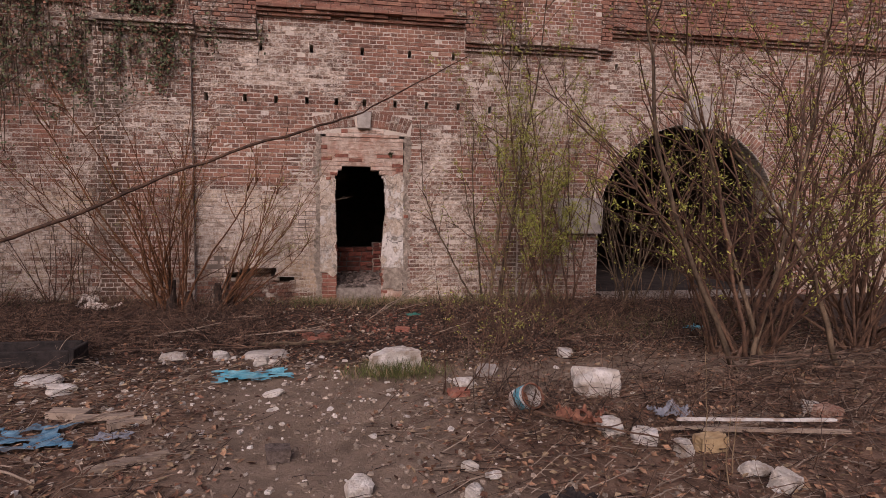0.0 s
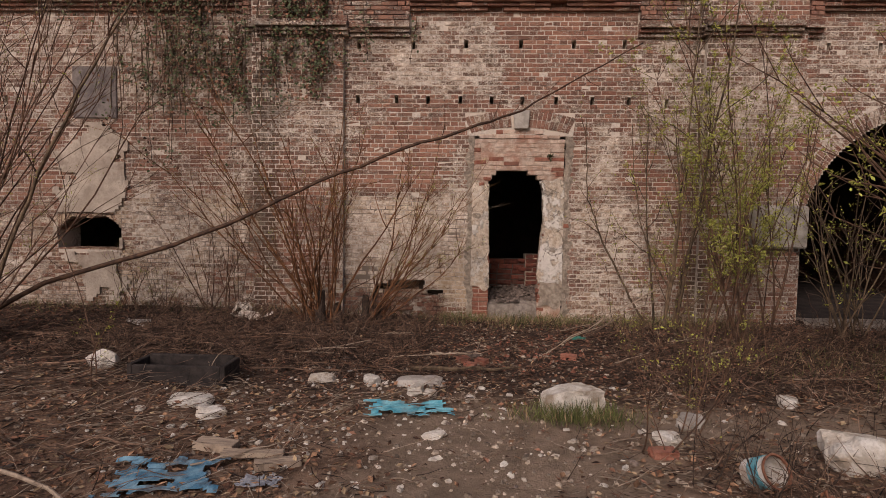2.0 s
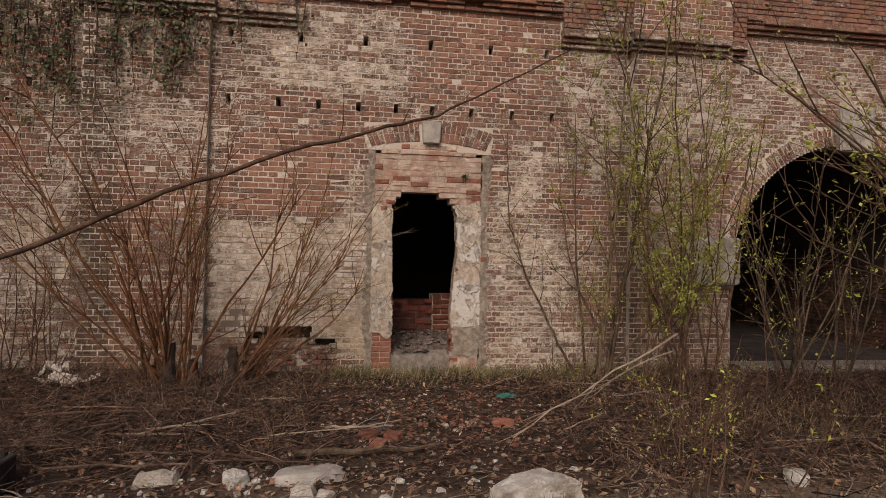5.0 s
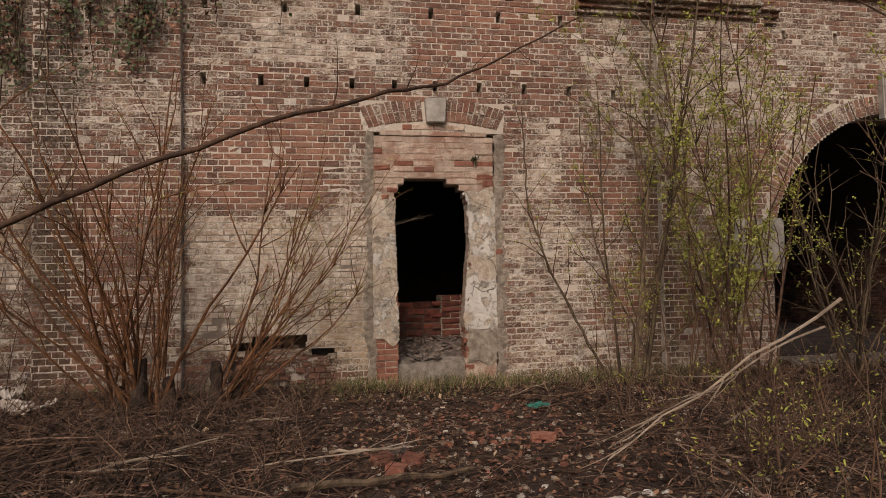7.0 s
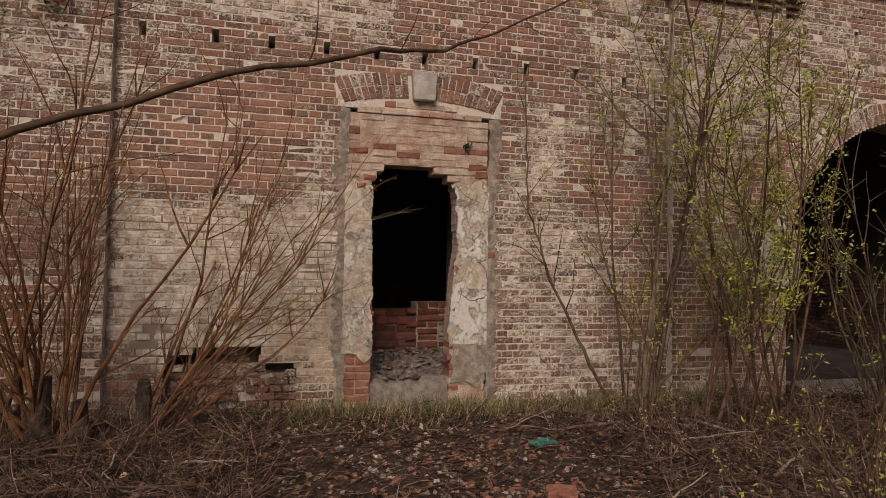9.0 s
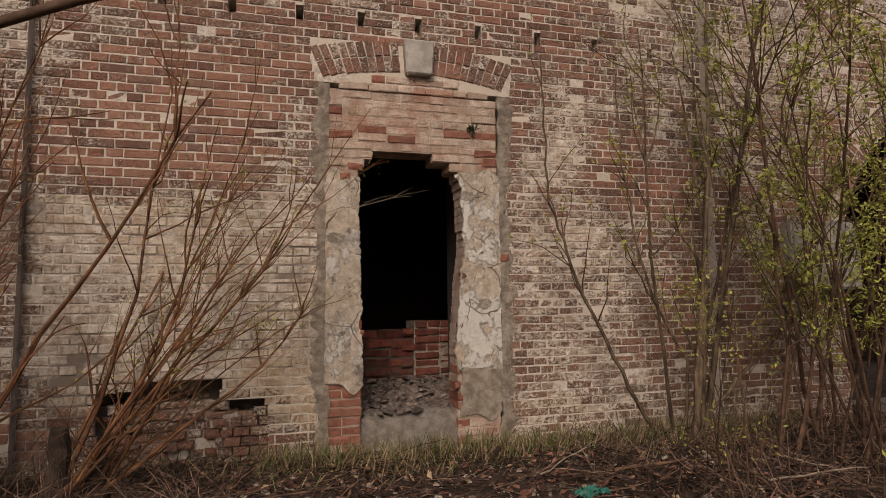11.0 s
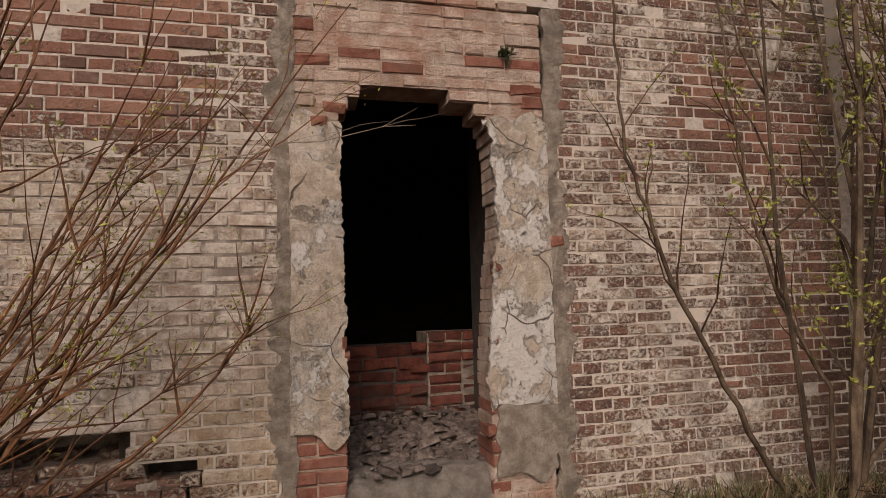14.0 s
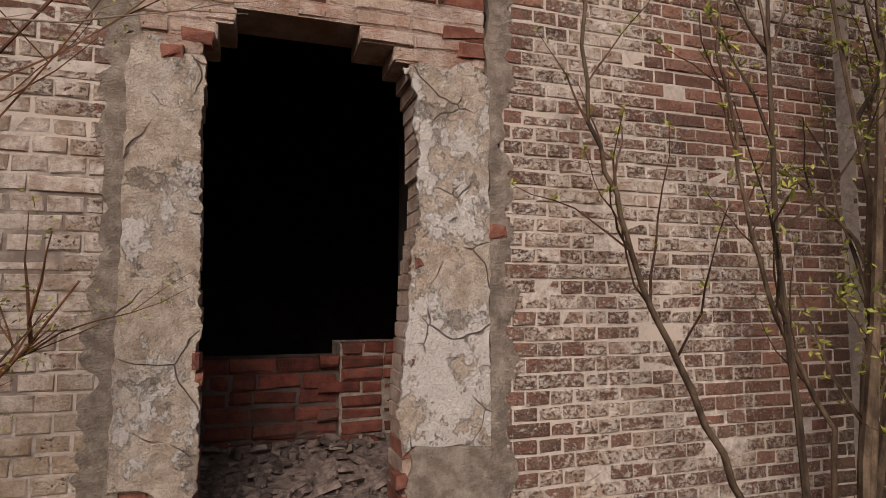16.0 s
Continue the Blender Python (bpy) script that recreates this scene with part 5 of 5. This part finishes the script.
def board(name, label, x, y, length, width, thick, rz, material, tilt=0.0, seed=0, z=0.0):
    bm = bmesh.new()
    bmesh.ops.create_cube(bm, size=1)
    bmesh.ops.subdivide_edges(bm, edges=bm.edges[:], cuts=5, use_grid_fill=True)
    for v in bm.verts:
        c = v.co
        e = 0.06 * noise.noise((c.y * 8, seed, c.z * 3)) if abs(c.x) > 0.49 else 0
        v.co = Vector((c.x * length * (1 + e), c.y * width * (1 + 0.12 * noise.noise((c.x * 5, seed, 1))), c.z * thick + 0.008 * noise.noise((c.x * 4, c.y * 3, seed))))
    ob = part(name, bm, material, None)
    ob.matrix_world = pose(x, y, ground_z(x, y) + thick * 0.45 + z + abs(math.sin(radians(tilt))) * length * 0.35, 0, tilt, rz)
    return tagged(ob, label, "board")


board("plank", "weathered wooden plank on the path", -1.42, -6.5, 0.42, 0.09, 0.03, 32, WOOD, 4, 1)
board("plank", "weathered wooden plank on the path", -1.6, -6.62, 0.26, 0.08, 0.03, 20, WOOD, 2, 2)
board("plank", "old board lying among rags", -1.95, -5.62, 0.45, 0.10, 0.035, 8, WOOD, 2, 3, 0.03)
board("plank", "broken board lying among rags", -1.72, -5.75, 0.32, 0.11, 0.05, 25, WOOD, 3, 4)
board("plank", "broken board lying among rags", -2.3, -5.45, 0.32, 0.14, 0.06, -5, WOOD, 2, 5)
board("plank", "pale timber end near the path", 0.0, -7.62, 0.5, 0.14, 0.06, 62, WOOD, 3, 6)
board("lath", "long white-painted lath on the rubbish", 3.38, -6.72, 1.35, 0.026, 0.022, -6, WHITE, 1, 7, 0.1)
board("lath", "long weathered lath on the rubbish", 3.45, -6.85, 1.2, 0.04, 0.025, -9, WOOD, 1, 8, 0.06)
board("lath", "long weathered lath on the rubbish", 3.0, -6.6, 1.1, 0.03, 0.02, 2, WOOD, 1, 9, 0.03)
board("stick", "short white stick crossing another", -5.15, -1.55, 0.45, 0.05, 0.03, -30, WHITE, 4, 10, 0.05)
board("stick", "short white stick crossing another", -5.12, -1.5, 0.3, 0.05, 0.03, 35, WHITE, 4, 11, 0.08)


def rag(name, label, category, x, y, sx, sy, material, seed, height=0.05, rz=0.0):
    """A crumpled sheet lying on the ground, with torn edges."""
    bm = bmesh.new()
    bmesh.ops.create_grid(bm, x_segments=26, y_segments=18, size=0.5)
    drop = []
    for v in bm.verts:
        c = v.co.copy()
        n1 = noise.noise((c.x * 3, c.y * 3, seed))
        if max(abs(c.x), abs(c.y)) + 0.22 * noise.noise((c.x * 5, c.y * 5, seed + 9)) > 0.44 or noise.noise((c.x * 6.5, c.y * 7.5, seed + 21)) > 0.36:
            drop.append(v)
        gx, gy = c.x * sx, c.y * sy
        v.co = Vector((gx, gy, 0.02 + height * (0.5 + 0.5 * n1) + 0.55 * height * abs(noise.noise((c.x * 8, c.y * 9, seed + 3)))))
    bmesh.ops.delete(bm, geom=drop, context="VERTS")
    bmesh.ops.solidify(bm, geom=bm.faces[:], thickness=0.006)
    ob = part(name, bm, material, None)
    ob.matrix_world = pose(x, y, ground_z(x, y) - 0.005, 0, 0, rz)
    return tagged(ob, label, category)


rag("rag", "crumpled cyan cloth lying on the earth", "rag", -0.9, -4.52, 0.85, 0.42, CYAN, 1.0, 0.05, 5)
rag("plastic_sheet", "torn dirty blue plastic sheet on the litter", "plastic sheet", -2.42, -6.02, 0.8, 0.6, BLUE, 2.0, 0.05, 12)
rag("plastic_sheet", "small torn pale blue plastic scrap", "plastic sheet", -1.75, -6.05, 0.3, 0.2, BAG, 3.0, 0.04, 0)
rag("plastic_bag", "grey plastic bag in the rubbish", "bag", 2.85, -6.3, 0.32, 0.24, BAG, 4.0, 0.12, 0)
rag("plastic_scrap", "small green plastic scrap in the litter", "plastic scrap", 1.2, -1.5, 0.26, 0.16, GREEN, 5.0, 0.06, 0)
rag("plastic_scrap", "small bright blue plastic scrap", "plastic scrap", 5.15, -3.1, 0.34, 0.2, CYAN, 6.0, 0.07, 20)
rag("card_sheet", "crumpled pale cardboard by the wall", "cardboard", -3.7, -0.85, 0.62, 0.42, CARD, 7.0, 0.14, -20)
rag("card_sheet", "crumpled pale cardboard by the wall", "cardboard", -3.95, -0.6, 0.3, 0.26, CARD, 8.0, 0.25, 20)
rag("plastic_sheet", "dark torn foil under the leaves", "plastic sheet", 1.35, -7.6, 0.5, 0.3, NEARBLACK, 9.0, 0.05, 20)


def bucket(x, y, r, h, rz):
    root = empty("paint_bucket", pose(x, y, ground_z(x, y) + r * 0.95, 62, 0, rz), "dented white paint bucket with a cyan label lying on its side", "bucket")
    def ring(rr, z0, z1, thick, segs=28):
        s = Soup()
        for i in range(segs):
            a = 2 * math.pi * i / segs
            dent = 1 - 0.12 * max(0, math.cos(a - 1.2))
            for q, zz in ((rr * dent, z0), (rr * dent * 1.03, z1), ((rr * 1.03 - thick) * dent, z1), ((rr - thick) * dent, z0)):
                s.v.append((q * math.cos(a), q * math.sin(a), zz))
        for i in range(segs):
            n = (i + 1) % segs
            for k in range(4):
                s.f.append((i * 4 + k, n * 4 + k, n * 4 + (k + 1) % 4, i * 4 + (k + 1) % 4))
        return s
    ring(r, -h / 2, h / 2, 0.006).put("wall", WHITE, root)
    ring(r * 1.025, -h * 0.2, h * 0.25, 0.004).put("label_band", CYAN, root, "cyan label band")
    ring(r * 1.06, h / 2 - 0.012, h / 2 + 0.004, 0.014).put("rim", RUST, root, "rusty rolled rim")
    bm = bmesh.new()
    bmesh.ops.create_cone(bm, cap_ends=True, segments=24, radius1=r * 0.9, radius2=r * 0.9, depth=0.006)
    bmesh.ops.translate(bm, verts=bm.verts[:], vec=(0, 0, -h / 2 + 0.01))
    part("bottom", bm, RUST, root)


bucket(1.68, -5.85, 0.115, 0.21, 25)
rag("tin_scrap", "rusty bent tin scrap", "scrap", 1.98, -6.42, 0.42, 0.24, RUST, 11.0, 0.18, -20)

# the dark pit, built as a boarded box; near-black boards stand for its shade
pit = empty("pit_box", Matrix.Translation((-3.32, -3.85, ground_z(-3.32, -3.85) - 0.02)), "near-black trough full of twigs, standing in for a dark pit", "trough")
for nm, a in (("front_board", (-0.46, 0.46, -0.20, -0.15, -0.05, 0.22)), ("back_board", (-0.46, 0.46, 0.15, 0.20, -0.05, 0.25)),
              ("side_board", (-0.51, -0.46, -0.20, 0.20, -0.05, 0.23)), ("side_board", (0.46, 0.51, -0.20, 0.20, -0.05, 0.23)), ("bottom_board", (-0.46, 0.46, -0.15, 0.15, 0.02, 0.05))):
    bm = bmesh.new()
    bmesh.ops.create_cube(bm, size=1)
    for v in bm.verts:
        v.co = Vector((a[0] + (v.co.x + 0.5) * (a[1] - a[0]), a[2] + (v.co.y + 0.5) * (a[3] - a[2]), a[4] + (v.co.z + 0.5) * (a[5] - a[4])))
    bmesh.ops.bevel(bm, geom=bm.edges[:], offset=0.008, segments=1, affect="EDGES")
    part(nm, bm, NEARBLACK, pit)
shrub("dry_weed", "bent pale dead weed stalks over the dark pit", "weed", [(-2.95, -3.85), (-3.2, -3.9)], 30, 0.6, (-0.2, -0.2), PALEBARK, 95, 0.006, 2, 0, spread=0.9, rise=-0.2)
shrub("dry_reed", "single straw-yellow dry reed stalk", "reed", [(2.66, -7.35)], 3, 0.95, (0.0, 0), STRAW, 96, 0.005, 1, 0, spread=0.12)


# ---- ground cover ----
def bare(x, y):
    p = max(0.0, 1 - max(0.0, abs(x + 0.15 + 0.8 * noise.noise((x * 0.9, y * 0.9, 3))) - 0.45)) if y < -4.3 else 0.0
    q = max(0.0, 1 - abs(y + 4.75) / 0.6) if x > 0.8 else 0.0
    return min(1.0, max(p, q))


g = random.Random(100)
lit, straw, tan_leaves, tw, pale_tw, peb = Soup(), Soup(), Soup(), Soup(), Soup(), Soup()
for _ in range(42000):
    x, y = g.uniform(-8.5, 8.5), -0.1 - 9.4 * g.random() ** 1.15
    if g.random() < bare(x, y) * 0.93:
        continue
    a = g.uniform(0, 6.28)
    k = g.random()
    t = straw if k < (0.05 if y > -3.6 else 0.16) else (tan_leaves if k < (0.12 if y > -3.6 else 0.6) else lit)
    t.leaf(Vector((x, y, ground_z(x, y) + g.uniform(0.002, 0.035))), Vector((math.cos(a), math.sin(a), g.gauss(0, 0.35))).normalized(), Vector((g.gauss(0, 0.4), g.gauss(0, 0.4), 1)).normalized(), g.uniform(0.03, 0.085), g.uniform(0.02, 0.05))
tagged(lit.put("leaf_litter", DEADLEAF), "brown dead leaves covering the earth", "leaf litter", kind="stuff")
tagged(tan_leaves.put("leaf_litter", TANLEAF), "faded tan dead leaves covering the earth", "leaf litter", kind="stuff")
tagged(straw.put("straw_litter", STRAW), "pale dry leaf scraps strewn over the earth", "leaf litter", kind="stuff")
for _ in range(15000):
    x, y = g.uniform(-8.5, 8.0), -0.15 - 9.0 * g.random() ** 1.1
    if g.random() < bare(x, y) * 0.93:
        continue
    a, l = g.gauss(0, 0.8), g.uniform(0.08, 0.55) * (1.3 if abs(x) > 2.8 else 0.9)
    p = Vector((x, y, ground_z(x, y) + g.uniform(0.0, 0.05)))
    pts = bend(g, p, (math.cos(a), math.sin(a), g.gauss(0.08, 0.16)), l, 3, 0.16, -0.03)
    (tw if y > -3.7 or g.random() < 0.6 else pale_tw).tube(pts, taper(g.uniform(0.002, 0.0055), 0.0015, 4), 3)
for _ in range(9000):
    if g.random() < 0.5:
        x, y = g.uniform(-5.5, -0.9), g.uniform(-3.4, -0.3)
    else:
        x, y = g.uniform(1.4, 6.8), g.uniform(-6.8, -0.3)
    if g.random() < bare(x, y):
        continue
    up = g.random() < 0.45
    a, l = g.uniform(0, 6.28), g.uniform(0.15, 0.6)
    d = Vector((math.cos(a) * (0.5 if up else 1), math.sin(a) * (0.5 if up else 1), g.uniform(0.4, 1.2) if up else g.gauss(0.1, 0.15)))
    tw.tube(bend(g, (x, y, ground_z(x, y) + (0 if up else g.uniform(0.0, 0.10))), d, l * (0.7 if up else 1.2), 3, 0.2, -0.06), taper(g.uniform(0.002, 0.006), 0.0015, 4), 3)
tagged(pale_tw.put("twig_litter", PALEBARK), "sun-bleached dry twigs strewn beside the path", "twigs", kind="stuff")
tagged(tw.put("twig_litter", TWIG), "thin dry twigs strewn over the ground", "twigs", kind="stuff")
for _ in range(7000):
    x, y = g.gauss(-0.2, 2.6), g.uniform(-9.8, -0.3)
    s = 0.006 + 0.024 * g.random() ** 3
    peb.lump((x, y, ground_z(x, y) + s * 0.2), (s * 1.3, s, s * 0.6), g)
tagged(peb.put("gravel", GRAVEL), "small stones and brick crumbs on the earth", "gravel", kind="stuff")
chips = Soup()
for _ in range(520):
    x, y = g.gauss(-1.5, 1.7), g.gauss(-4.9, 1.2)
    q = 0.009 + 0.026 * g.random() ** 2.5
    if y < -0.3:
        chips.lump((x, y, ground_z(x, y) + q * 0.25), (q * 1.5, q, q * 0.45), g)
tagged(chips.put("stone_chips", LIMESTONE), "pale stone and mortar chips strewn over the earth", "rubble", kind="stuff")
crumbs = Soup()
for _ in range(170):
    x, y = g.gauss(0.55, 0.55), g.gauss(-2.0, 0.55)
    q = 0.01 + 0.03 * g.random() ** 3
    crumbs.lump((x, y, ground_z(x, y) + q * 0.3), (q * 1.4, q, q * 0.55), g)
tagged(crumbs.put("brick_crumbs", BRICK_STUB), "red brick crumbs scattered before the doorway", "rubble", kind="stuff")
blades, dry = Soup(), Soup()
for _ in range(7500):
    r = g.random()
    if r < 0.55:
        x, y = g.uniform(-0.8, 4.2), -0.08 - abs(g.gauss(0, 0.28))
    elif r < 0.68:
        x, y = g.gauss(0.6, 0.25), g.gauss(-4.62, 0.10)
    elif r < 0.85:
        x, y = g.uniform(-8, -0.8), -0.08 - abs(g.gauss(0, 0.3))
    else:
        x, y = g.gauss(4.8, 1.0), g.gauss(-2.6, 0.5)
    h = g.uniform(0.06, 0.24)
    d = Vector((g.gauss(0, 0.45), g.gauss(-0.1, 0.4), 1)).normalized()
    (blades if g.random() < (0.85 if 0.55 < r < 0.68 else 0.5) else dry).leaf(Vector((x, y, ground_z(x, y) - 0.01)), d, Vector((g.gauss(0, 1), g.gauss(0, 1), 0.1)).normalized(), h, 0.007)
tagged(blades.put("grass", GRASS), "tufts of green grass at the wall and stones", "grass", kind="stuff")
tagged(dry.put("dry_grass", STRAW), "dry straw-coloured grass at the foot of the wall", "grass", kind="stuff")

# ---- single bricks of the wall nearest the doorway ----
kinds = {}
for long in (True, False):
    for k in range(4):
        s = Soup()
        h = (0.25 if long else 0.125) / 2 - JOINT / 2
        s.piece(-h, h, -COURSE / 2 + JOINT / 2, COURSE / 2 - JOINT / 2, 0.0, 0.05, rng, 0.004, 0.006)
        me = bpy.data.meshes.new("brick")
        me.from_pydata(s.v, [], s.f)
        me.materials.append(BRICK)
        kinds[long, k] = me
for x, y, z, long in near:
    ob = new("brick", kinds[long, rng.randrange(4)])
    ob.location = (x, y, z)
    ob.parent = wall
